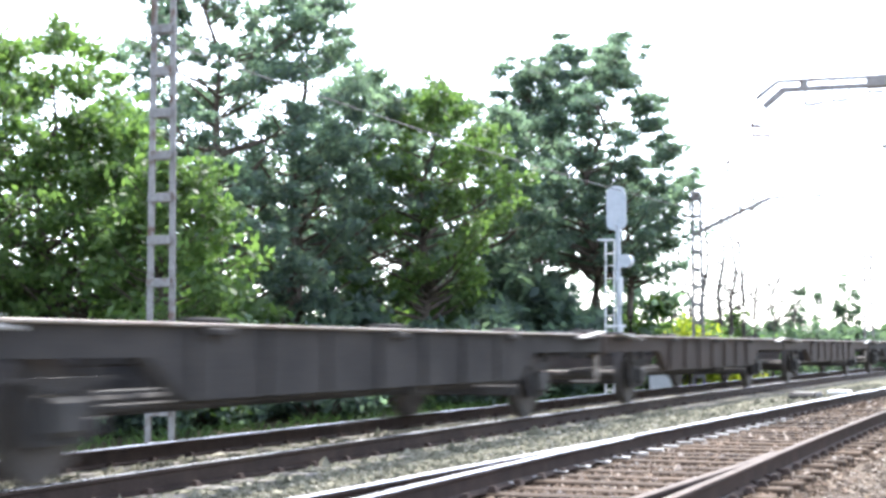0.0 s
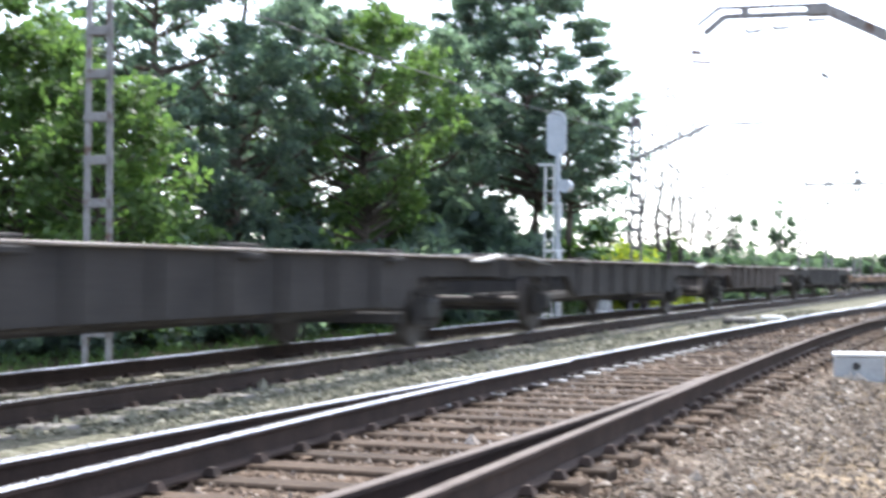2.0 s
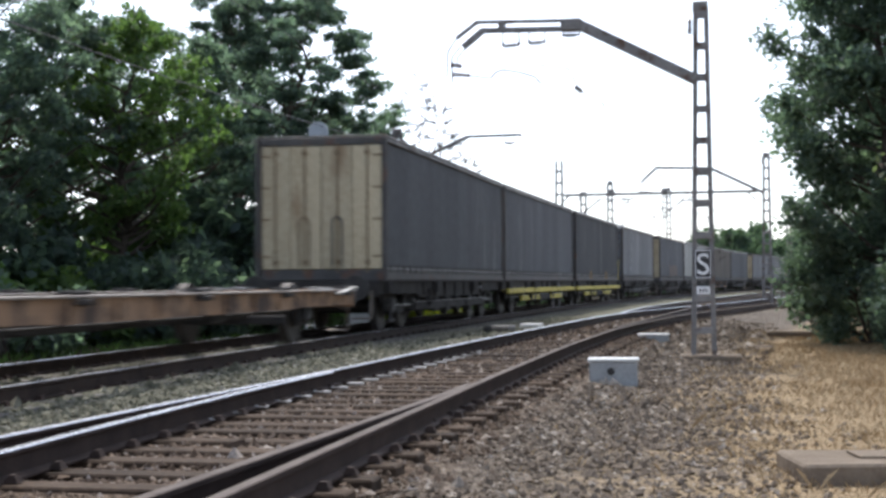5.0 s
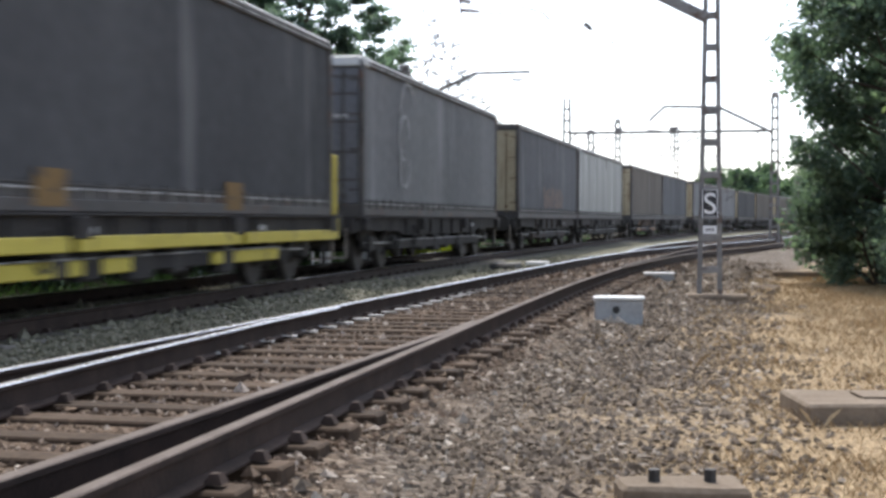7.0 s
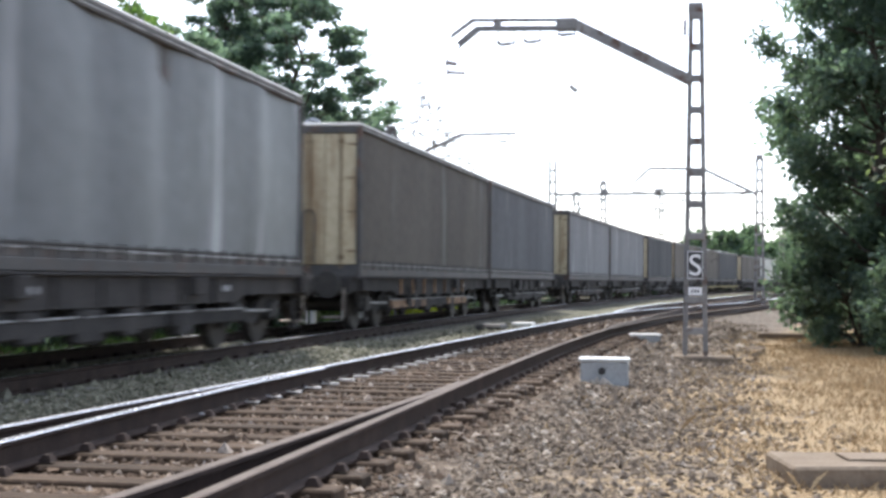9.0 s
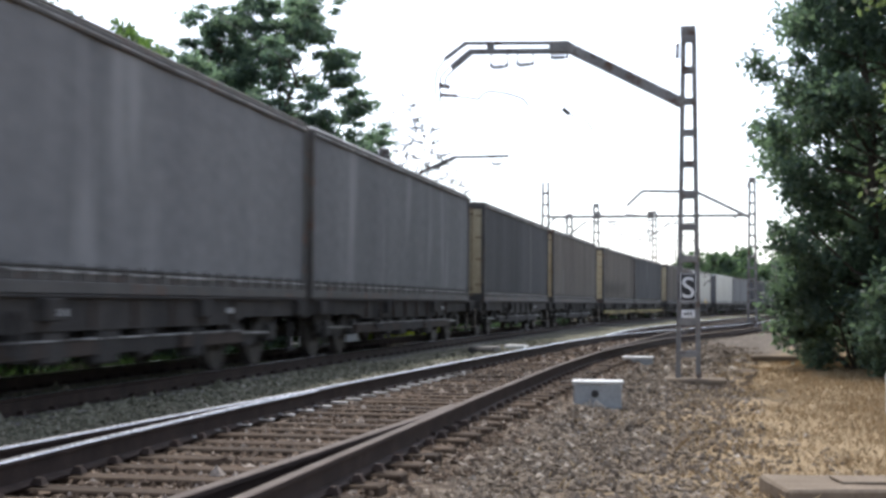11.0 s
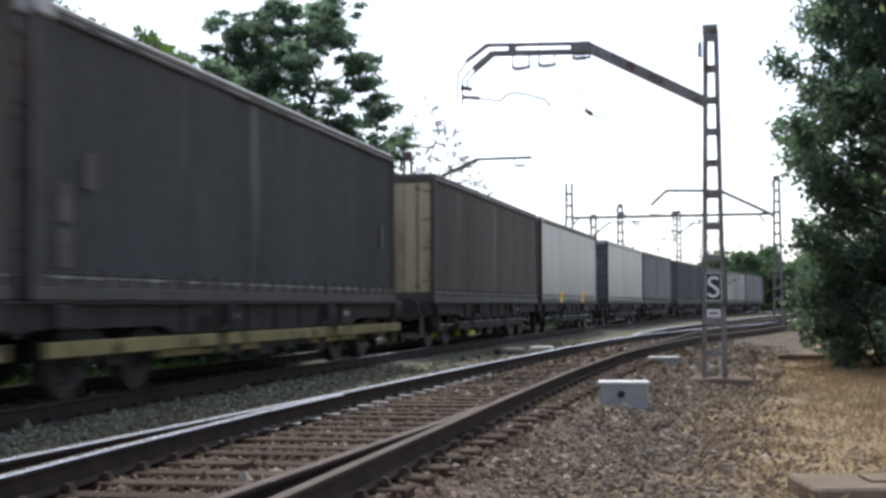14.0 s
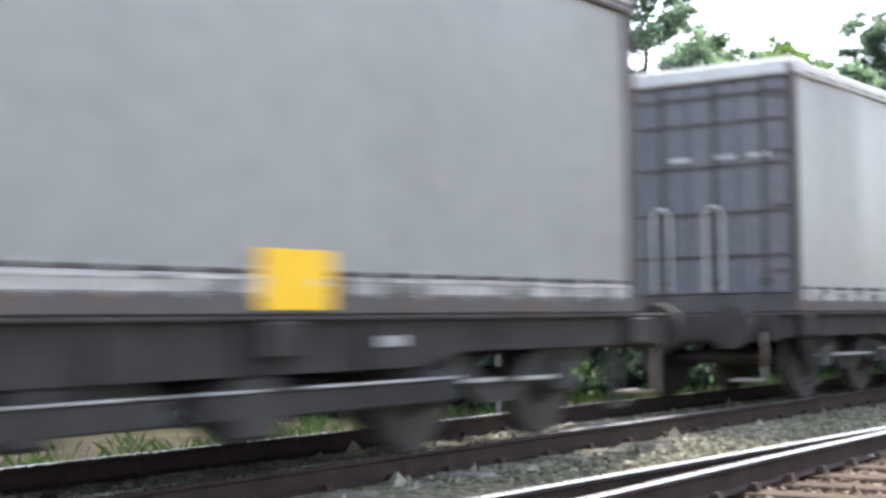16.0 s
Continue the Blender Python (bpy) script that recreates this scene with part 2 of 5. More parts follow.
CURTAINS = {
    "slate": material("slate_curtain", (0.066, 0.069, 0.074), (0.132, 0.135, 0.142), 0.8, fine=5, coarse=0.5, bump=0.10, streak=6, rust=(0.20, 0.20, 0.20), rust_amount=0.29),
    "dark": material("dark_curtain", (0.040, 0.041, 0.044), (0.084, 0.085, 0.088), 0.8, fine=5, coarse=0.5, bump=0.10, streak=6, rust=(0.15, 0.15, 0.15), rust_amount=0.29),
    "grey": material("grey_curtain", (0.125, 0.128, 0.132), (0.225, 0.226, 0.228), 0.8, fine=5, coarse=0.5, bump=0.10, streak=6, rust=(0.28, 0.28, 0.28), rust_amount=0.36),
    "brown": material("brown_grey_curtain", (0.078, 0.068, 0.058), (0.150, 0.133, 0.114), 0.8, fine=5, coarse=0.5, bump=0.10, streak=6, rust=(0.19, 0.185, 0.175), rust_amount=0.29),
    "pale": material("pale_streaked_curtain", (0.085, 0.093, 0.098), (0.185, 0.195, 0.20), 0.5, fine=4, coarse=0.8, bump=0.10, streak=9, rust=(0.40, 0.41, 0.42), rust_amount=0.38),
    "silver": material("silver_grey_curtain", (0.190, 0.196, 0.190), (0.275, 0.282, 0.272), 0.38, fine=4, coarse=0.5, bump=0.08, streak=3),
}


def ground_material():
    """Gravel near the rails, dry grass away from them to the right, earth to the left darkened for the wood's shade."""
    m = bpy.data.materials.new("ground")
    m.use_nodes = True
    n, l = m.node_tree.nodes, m.node_tree.links
    bsdf = n["Principled BSDF"]
    bsdf.inputs["Roughness"].default_value = 0.95
    bsdf.inputs["Specular IOR Level"].default_value = 0.1
    geo = n.new("ShaderNodeNewGeometry")
    sep = n.new("ShaderNodeSeparateXYZ")
    l.new(geo.outputs["Position"], sep.inputs[0])

    def calc(op, a, b):
        k = n.new("ShaderNodeMath")
        k.operation = op
        for i, v in enumerate((a, b)):
            if isinstance(v, (int, float)):
                k.inputs[i].default_value = v
            else:
                l.new(v, k.inputs[i])
        return k.outputs[0]

    def noise_of(scale, detail):
        k = n.new("ShaderNodeTexNoise")
        k.inputs["Scale"].default_value, k.inputs["Detail"].default_value = scale, detail
        l.new(geo.outputs["Position"], k.inputs["Vector"])
        return k.outputs["Fac"]

    def ramp_of(fac, stops):
        k = n.new("ShaderNodeValToRGB")
        while len(k.color_ramp.elements) < len(stops):
            k.color_ramp.elements.new(0.5)
        for e, (p, c) in zip(k.color_ramp.elements, stops):
            e.position, e.color = p, (*c, 1)
        l.new(fac, k.inputs[0])
        return k.outputs[0]

    def mix(fac, a, b):
        k = n.new("ShaderNodeMix")
        k.data_type = "RGBA"
        l.new(fac, k.inputs["Factor"])
        l.new(a, k.inputs["A"])
        l.new(b, k.inputs["B"])
        return k.outputs["Result"]

    y2 = calc("MULTIPLY", sep.outputs[1], sep.outputs[1])
    mid = calc("ADD", calc("ADD", calc("MULTIPLY", sep.outputs[1], TRACK[1]), calc("MULTIPLY", y2, TRACK[2])), TRACK[0])
    side = calc("SUBTRACT", sep.outputs[0], mid)
    wob = calc("MULTIPLY", calc("SUBTRACT", noise_of(0.9, 5), 0.5), 3.4)
    beyond = calc("MULTIPLY", calc("MAXIMUM", calc("SUBTRACT", sep.outputs[1], 26.0), 0.0), 0.12)
    grass = calc("SUBTRACT", calc("ADD", side, wob), calc("MINIMUM", beyond, 4.0))
    vor = n.new("ShaderNodeTexVoronoi")
    vor.inputs["Scale"].default_value = 16.0
    l.new(geo.outputs["Position"], vor.inputs["Vector"])
    cell = n.new("ShaderNodeSeparateColor")
    l.new(vor.outputs["Color"], cell.inputs[0])
    gravel = ramp_of(cell.outputs[0], [(0.0, (0.045, 0.036, 0.028)), (0.45, (0.11, 0.088, 0.068)), (0.8, (0.16, 0.132, 0.105)), (1.0, (0.25, 0.22, 0.185))])
    straw = ramp_of(noise_of(22.0, 8), [(0.32, (0.14, 0.099, 0.058)), (0.5, (0.28, 0.205, 0.122)), (0.68, (0.42, 0.325, 0.20))])
    # brown litter, its colour darkened to hold the shade of the trees
    earth = ramp_of(noise_of(3.0, 8), [(0.3, (0.020, 0.018, 0.010)), (0.6, (0.045, 0.038, 0.022)), (0.8, (0.08, 0.066, 0.04))])
    to_grass = n.new("ShaderNodeMapRange")
    to_grass.interpolation_type = "SMOOTHSTEP"
    to_grass.inputs["From Min"].default_value, to_grass.inputs["From Max"].default_value = 2.0, 3.6
    l.new(grass, to_grass.inputs["Value"])
    to_earth = n.new("ShaderNodeMapRange")
    to_earth.inputs["From Min"].default_value, to_earth.inputs["From Max"].default_value = -2.2, -3.3
    main = calc("ADD", calc("ADD", calc("MULTIPLY", sep.outputs[1], MAIN[1]), calc("MULTIPLY", y2, MAIN[2])), MAIN[0])
    l.new(calc("ADD", calc("SUBTRACT", sep.outputs[0], main), calc("MULTIPLY", wob, 0.4)), to_earth.inputs["Value"])
    # rust and brake dust between the rails
    rusty = ramp_of(cell.outputs[0], [(0.0, (0.045, 0.030, 0.021)), (0.5, (0.105, 0.073, 0.050)), (1.0, (0.19, 0.145, 0.105))])
    near_rails = n.new("ShaderNodeMapRange")
    near_rails.inputs["From Min"].default_value, near_rails.inputs["From Max"].default_value = 1.75, 1.2
    l.new(calc("ABSOLUTE", calc("ADD", side, calc("MULTIPLY", wob, 0.15)), 0.0), near_rails.inputs["Value"])
    gravel = mix(near_rails.outputs[0], gravel, rusty)
    grimy = ramp_of(cell.outputs[0], [(0.0, (0.062, 0.060, 0.042)), (0.5, (0.135, 0.130, 0.092)), (1.0, (0.22, 0.21, 0.16))])
    to_main = n.new("ShaderNodeMapRange")
    to_main.inputs["From Min"].default_value, to_main.inputs["From Max"].default_value = -1.35, -1.8
    l.new(calc("ADD", side, calc("MULTIPLY", wob, 0.1)), to_main.inputs["Value"])
    gravel = mix(to_main.outputs[0], gravel, grimy)
    colour = mix(to_earth.outputs[0], mix(to_grass.outputs[0], gravel, straw), earth)
    l.new(colour, bsdf.inputs["Base Color"])
    bp = n.new("ShaderNodeBump")
    bp.inputs["Strength"].default_value, bp.inputs["Distance"].default_value = 0.9, 0.04
    l.new(calc("ADD", calc("MULTIPLY", vor.outputs["Distance"], -1.0), noise_of(25.0, 4)), bp.inputs["Height"])
    l.new(bp.outputs[0], bsdf.inputs["Normal"])
    return m


# ---- plan: the middle lines of the near and the main track, x = a + b y + c y^2 ----
TRACK = (-3.2855, 0.2077, 0.000614)
MAIN = (-7.138, 0.1798, 0.000603)
GROUND = ground_material()


def middle(y, plan=TRACK):
    return plan[0] + plan[1] * y + plan[2] * y * y


def lengths(plan):
    """The way along a middle line, as a table over y."""
    way = np.concatenate([[0.0], np.cumsum(np.hypot(np.diff(middle(YS, plan)), 0.5))])
    return way - np.interp(0.0, YS, way)


YS = np.arange(-140.0, 420.0, 0.5)
SS, MAIN_SS = lengths(TRACK), lengths(MAIN)


def heading(y, plan=TRACK):
    return math.atan(plan[1] + 2 * plan[2] * y)


def beside(y, side, z=0.0, plan=TRACK):
    """The point of the plan that lies to the right of a middle line at y."""
    a = heading(y, plan)
    return Vector((middle(y, plan) + side * math.cos(a), y - side * math.sin(a), z))


def on_track(s, side, z=0.0, plan=TRACK):
    """The pose s metres along a line, the way up the track along its y axis."""
    y = float(np.interp(s, SS if plan is TRACK else MAIN_SS, YS))
    p = beside(y, side, z, plan)
    return pose(p.x, p.y, p.z, 0, 0, -math.degrees(heading(y, plan)))


def ground_height(x, y):
    side = (x - middle(y)) * math.cos(heading(y))
    if side < -1.6:
        main = (x - middle(y, MAIN)) * math.cos(heading(y, MAIN))
        return float(np.interp(main, [-26, -4.9, -2.9, -1.8, -1.4, 1.4, 2.2], [-0.5, -0.5, -0.45, -0.24, -0.188, -0.188, -0.215]))
    side -= float(np.interp(y, [38, 52, 66, 110], [0, 1.9, 3.0, 4.0])) if side > 0 else 0
    return float(np.interp(side, [-1.6, -1.2, 1.15, 1.5, 2.6, 4.0, 40], [-0.215, -0.212, -0.212, -0.30, -0.39, -0.45, -0.5]))


# ---- mesh helpers ----
def part(name, bm, mat, parent=None, label="", smooth=False):
    me = bpy.data.meshes.new(name)
    bm.to_mesh(me)
    bm.free()
    me.materials.append(mat)
    if smooth:
        for p in me.polygons:
            p.use_smooth = True
    ob = new(name, me)
    ob.parent = parent
    if label:
        ob["label"] = label
    return ob


def thing(name, m, label, category, group="", kind=""):
    ob = new(name)
    ob.empty_display_size = 0.2
    ob.matrix_basis = m
    return tagged(ob, label, category, group, kind)


def mesh_object(name, verts, faces, mat, parent=None, smooth=False):
    me = bpy.data.meshes.new(name)
    me.from_pydata([tuple(v) for v in verts], [], faces)
    me.materials.append(mat)
    if smooth:
        for p in me.polygons:
            p.use_smooth = True
    ob = new(name, me)
    ob.parent = parent
    return ob


def box(bm, x0, x1, y0, y1, z0, z1, bevel=0.0, m=None):
    r = bmesh.ops.create_cube(bm, size=1.0)
    vs = r["verts"]
    bmesh.ops.scale(bm, vec=(x1 - x0, y1 - y0, z1 - z0), verts=vs)
    bmesh.ops.translate(bm, vec=((x0 + x1) / 2, (y0 + y1) / 2, (z0 + z1) / 2), verts=vs)
    if bevel:
        es = list({e for v in vs for e in v.link_edges})
        g = bmesh.ops.bevel(bm, geom=es, offset=bevel, segments=1, affect="EDGES")
        vs = [v for v in g["verts"]]
    if m is not None:
        bmesh.ops.transform(bm, matrix=m, verts=vs)
    return bm


def beam(bm, a, b, w, d=None, sides=4):
    """A straight bar from a to b."""
    a, b = Vector(a), Vector(b)
    q = (b - a).to_track_quat("Z", "Y").to_matrix().to_4x4()
    m = Matrix.Translation((a + b) / 2) @ q
    if sides == 4:
        r = bmesh.ops.create_cube(bm, size=1.0)
        bmesh.ops.scale(bm, vec=(w, d or w, (b - a).length), verts=r["verts"])
    else:
        r = bmesh.ops.create_cone(bm, cap_ends=True, segments=sides, radius1=w / 2, radius2=(d or w) / 2, depth=(b - a).length)
    bmesh.ops.transform(bm, matrix=m, verts=r["verts"])
    return bm


def tube(verts, faces, points, radii, sides=6):
    """Adds a bent, tapering tube to lists of verts and faces."""
    base = len(verts)
    for i, p in enumerate(points):
        d = (points[min(i + 1, len(points) - 1)] - points[max(i - 1, 0)])
        q = d.to_track_quat("Z", "Y")
        for k in range(sides):
            a = 2 * math.pi * k / sides
            verts.append(p + q @ Vector((math.cos(a) * radii[i], math.sin(a) * radii[i], 0)))
    for i in range(len(points) - 1):
        for k in range(sides):
            a, b = base + i * sides + k, base + i * sides + (k + 1) % sides
            faces.append((a, b, b + sides, a + sides))
    faces.append(tuple(base + (len(points) - 1) * sides + k for k in range(sides)))


def repeat(name, data, mat, parent, places):
    """The same piece at several places, sharing one mesh."""
    ob = part(name, data, mat, parent)
    ob.matrix_basis = places[0]
    for m in places[1:]:
        o = new(name, ob.data)
        o.parent = parent
        o.matrix_basis = m
    return ob


# ---- ground ----
def make_ground():
    xs = sorted({*np.arange(-16, 20, 0.5).tolist(), *[s * v for s in (1, -1) for v in (24, 30, 40, 60, 90, 140, 220, 400, 800, 2500)]})
    ys = sorted({*np.arange(-4, 60, 0.75).tolist(), *np.arange(60, 130, 4.0).tolist(), *[-v for v in (8, 14, 25, 60, 150, 500, 2500)], *[150, 200, 280, 400, 700, 1500, 3500]})
    verts, faces = [], []
    for j, y in enumerate(ys):
        for i, x in enumerate(xs):
            w = y if y < 150 else 150
            z = ground_height(x - (middle(y) - middle(w) if y < 150 else 0), w) if abs(x) < 100 and -60 < y < 150 else -0.5
            if abs(x) < 20 and y < 60:
                z += 0.03 * noise.noise((x * 0.8, y * 0.8, 0))
            verts.append((x, y, z))
    k = len(xs)
    for j in range(len(ys) - 1):
        for i in range(k - 1):
            faces.append((j * k + i, j * k + i + 1, (j + 1) * k + i + 1, (j + 1) * k + i))
    tagged(mesh_object("ground", verts, faces, GROUND, None, True), "grey ballast and dry straw-coloured grass beside the rails", "ground", kind="structure")


make_ground()


# ---- tracks ----
PROFILE = [(-0.07, -0.172), (0.07, -0.172), (0.07, -0.160), (0.012, -0.140), (0.010, -0.045), (0.036, -0.032), (0.036, -0.006), (0.030, 0.0), (-0.030, 0.0), (-0.036, -0.006), (-0.036, -0.032), (-0.010, -0.045), (-0.012, -0.140), (-0.07, -0.160)]


def make_rail(track, table, y0, y1, head, label, plan=TRACK):
    """One rail, swept along the line; table gives its distance from the middle line at y."""
    ys = np.concatenate([np.arange(y0, min(y1, 40), 0.8), np.arange(max(40, y0), y1, 3.0), [y1]])
    verts, faces, heads = [], [], []
    k = len(PROFILE)
    for j, y in enumerate(ys):
        side = float(np.interp(y, *zip(*table)))
        for u, v in PROFILE:
            verts.append(beside(y, side + u, v, plan))
        if j:
            for i in range(k):
                a, b = (j - 1) * k + i, (j - 1) * k + (i + 1) % k
                if i in (6, 7, 8):
                    heads.append(len(faces))
                faces.append((a, b, b + k, a + k))
    faces.append(tuple(range(k)))
    ob = mesh_object("rail", verts, faces, RAIL_SIDE, track)
    ob.data.materials.append(head)
    for i in heads:
        ob.data.polygons[i].material_index = 1
    ob["label"] = label
    return ob


NEAR_LEFT = [(-60, -2.2), (0, -1.42), (6.7, -1.2), (10.4, -1.09), (15.5, -0.95), (24, -0.86), (36, -0.76), (41, -0.66), (46, -0.38), (51, 0.2), (58, 1.1), (66, 1.9), (80, 2.6), (110, 3.1), (400, 3.2)]
NEAR_LEFT_BLADE = [(-60, 0.2), (0, -0.40), (6.8, -0.68), (9.3, -0.79), (12.8, -0.885), (15.2, -0.885)]
NEAR_RIGHT = [(-60, 1.6), (0, 1.13), (7, 1.05), (11.6, 0.98), (15, 0.91), (22, 0.80), (29, 0.78), (34, 0.98), (39, 1.22), (43, 1.58), (47, 2.0), (52, 2.6), (60, 3.2), (80, 4.3), (110, 4.84), (400, 4.94)]
THROUGH_LEFT = [(43, -0.66), (47, -0.86), (52, -0.98), (60, -0.94), (70, -0.70), (400, -0.70)]
THROUGH_RIGHT = [(30, 0.66), (36, 0.76), (47, 0.82), (60, 0.84), (70, 1.04), (400, 1.04)]
NEAR_RIGHT_BLADE = [(-60, -0.4), (0, 0.5), (7.3, 0.76), (12.3, 0.90), (13.6, 0.885)]


def make_tracks():
    near = thing("railway_track", pose(0, 0, 0), "turnout track with timber sleepers in brown ballast", "railway track", kind="structure")
    make_rail(near, NEAR_LEFT, -20, 190, RAIL_HEAD, "bright polished stock rail")
    make_rail(near, NEAR_LEFT_BLADE, -20, 15.2, RAIL_HEAD, "polished switch blade")
    make_rail(near, NEAR_RIGHT, -20, 190, RAIL_DULL, "dull brown stock rail")
    make_rail(near, NEAR_RIGHT_BLADE, -20, 13.6, RAIL_DULL, "dull brown switch blade")
    far = thing("railway_track", pose(0, 0, 0), "main line track on pale concrete sleepers in grey ballast", "railway track", kind="structure")
    make_rail(far, [(-60, -0.87), (400, -0.87)], -20, 220, RAIL_HEAD, "polished rail", MAIN)
    make_rail(far, [(-60, 0.87), (400, 0.87)], -20, 220, RAIL_HEAD, "polished rail", MAIN)
    # a second turnout further on, where the siding leaves to the right
    make_rail(near, THROUGH_LEFT, 43, 190, RAIL_HEAD, "polished rail")
    make_rail(near, THROUGH_RIGHT, 30, 190, RAIL_DULL, "dull brown rail")
    bm = bmesh.new()
    box(bm, -1.28, 1.28, -0.12, 0.12, -0.34, -0.172, 0.012)
    timber = part("sleeper", bm, TIMBER, near)
    bm = bmesh.new()
    box(bm, -1.32, -0.45, -0.13, 0.13, -0.36, -0.165, 0.02)
    box(bm, 0.45, 1.32, -0.13, 0.13, -0.36, -0.165, 0.02)
    box(bm, -0.45, 0.45, -0.09, 0.09, -0.36, -0.20, 0.02)
    block = part("sleeper", bm, CONCRETE, far)
    rnd = random.Random(4)
    clip_v, clip_f = [], []

    def clip(m):
        b = len(clip_v)
        for x, y, z in ((-.042, -.05, 0), (.042, -.05, 0), (.042, .05, 0), (-.042, .05, 0), (-.02, -.024, .042), (.02, -.024, .042), (.02, .024, .042), (-.02, .024, .042)):
            clip_v.append(m @ Vector((x, y, z)))
        clip_f.extend([(b, b + 1, b + 5, b + 4), (b + 1, b + 2, b + 6, b + 5), (b + 2, b + 3, b + 7, b + 6), (b + 3, b, b + 4, b + 7), (b + 4, b + 5, b + 6, b + 7)])

    s, i = -8.0, 0
    while s < 110:
        m = on_track(s, 0, rnd.uniform(-0.012, 0.0)) @ pose(0, 0, 0, 0, 0, rnd.uniform(-1.2, 1.2))
        ob = timber if i == 0 else new("sleeper", timber.data)
        ob.parent = near
        ob.matrix_basis = m
        y = float(np.interp(s, SS, YS))
        if y < 60:
            for table in (NEAR_LEFT, NEAR_LEFT_BLADE, NEAR_RIGHT, NEAR_RIGHT_BLADE):
                if y <= table[-1][0]:
                    side = float(np.interp(y, *zip(*table)))
                    for e in (-0.10, 0.10):
                        clip(on_track(s, side + e, -0.165))
        s += 0.60
        i += 1
    for k in range(66):
        y = 46 + 0.68 * k
        side = float(np.interp(y, *zip(*NEAR_LEFT))) + 0.87
        ob = new("sleeper", timber.data)
        ob.parent = near
        ob.matrix_basis = on_track(float(np.interp(y, YS, SS)), side, -0.02)
    s, i = -8.0, 0
    while s < 120:
        m = on_track(s, 0, rnd.uniform(-0.01, 0.0), MAIN) @ pose(0, 0, 0, 0, 0, rnd.uniform(-0.6, 0.6))
        ob = block if i == 0 else new("sleeper", block.data)
        ob.parent = far
        ob.matrix_basis = m
        if s < 60:
            for side in (-0.87, 0.87):
                for e in (-0.1, 0.1):
                    clip(on_track(s, side + e, -0.165, MAIN))
        s += 0.70
        i += 1
    bm = bmesh.new()
    box(bm, -0.09, 0.09, -0.045, 0.045, -0.010, 0.010, 0.004)
    places = []
    for k in range(60):
        s = -8.0 + 0.60 * k
        y = float(np.interp(s, SS, YS))
        if 11.0 < y < 23.0:
            places.append(on_track(s, float(np.interp(y, *zip(*NEAR_LEFT))) + 0.20, -0.155))
        if 11.0 < y < 15.0:
            places.append(on_track(s, float(np.interp(y, *zip(*NEAR_RIGHT))) - 0.22, -0.155))
    repeat("slide_plate", bm, WORN_EDGE, near, places)
    ob = mesh_object("rail_clips", clip_v, clip_f, RAIL_SIDE, near)
    ob["kind"] = "stuff"


make_tracks()


# ---- train ----
SPEED = 24.64
TIMES = [0.0, 0.1, 0.25] + [0.5 * k for k in range(1, 32)] + [15.75, 15.9, 16.0]
MOVING = []


def wheelset(bm, y):
    for x in (-0.83, 0.83):
        r = bmesh.ops.create_cone(bm, cap_ends=True, segments=24, radius1=0.47, radius2=0.46, depth=0.13)
        bmesh.ops.transform(bm, matrix=Matrix.Translation((x, y, 0.465)) @ Euler((0, radians(90), 0)).to_matrix().to_4x4(), verts=r["verts"])
        r = bmesh.ops.create_cone(bm, cap_ends=True, segments=14, radius1=0.30, radius2=0.16, depth=0.20)
        bmesh.ops.transform(bm, matrix=Matrix.Translation((x * 1.07, y, 0.465)) @ Euler((0, radians(90), 0)).to_matrix().to_4x4(), verts=r["verts"])
    beam(bm, (-0.9, y, 0.465), (0.9, y, 0.465), 0.16, sides=10)
    return bm


def axle_guard(parent, x, y, top):
    """A forked plate that holds the axle box, with its leaf spring."""
    bm = bmesh.new()
    for d in (-1, 1):
        beam(bm, (x, y + d * 0.24, 0.30), (x, y + d * 0.42, top), 0.05, 0.14)
    beam(bm, (x, y - 0.30, 0.30), (x, y + 0.30, 0.30), 0.04, 0.05)
    guard = part("axle_guard", bm, UNDER, parent)
    bm = bmesh.new()
    box(bm, x - 0.12, x + 0.13, y - 0.16, y + 0.16, 0.33, 0.60, 0.04)
    part("axle_box", bm, BLACK_IRON, guard)
    bm = bmesh.new()
    for i in range(5):
        w = 0.62 - 0.11 * i
        box(bm, x - 0.05, x + 0.05, y - w, y + w, 0.73 - 0.022 * i - 0.02, 0.73 - 0.022 * i)
    part("leaf_spring", bm, UNDER, guard)


def bogie_frame(parent, x, y):
    """A cast side frame: a bowed beam over two axle boxes, dropped in the middle, with coil springs."""
    bm = bmesh.new()
    line = [(-1.35, 0.62), (-0.9, 0.70), (-0.45, 0.58), (-0.25, 0.40), (0.25, 0.40), (0.45, 0.58), (0.9, 0.70), (1.35, 0.62)]
    for a, b in zip(line[:-1], line[1:]):
        beam(bm, (x, y + a[0], a[1]), (x, y + b[0], b[1]), 0.09, 0.17)
    frame_ = part("bogie_frame", bm, UNDER, parent)
    for e in (-0.9, 0.9):
        bm = bmesh.new()
        box(bm, x - 0.12, x + 0.14, y + e - 0.16, y + e + 0.16, 0.34, 0.62, 0.04)
        part("axle_box", bm, BLACK_IRON, frame_)
        for d in (-0.24, 0.24):
            bm = bmesh.new()
            beam(bm, (x, y + e + d, 0.42), (x, y + e + d, 0.66), 0.13, sides=10)
            part("coil_spring", bm, BLACK_IRON, frame_)
    bm = bmesh.new()
    beam(bm, (x + math.copysign(0.08, x), y - 1.1, 0.50), (x + math.copysign(0.08, x), y + 1.1, 0.47), 0.05, 0.03)
    part("brake_pipe", bm, WORN_EDGE, frame_, "thin pale pipe")


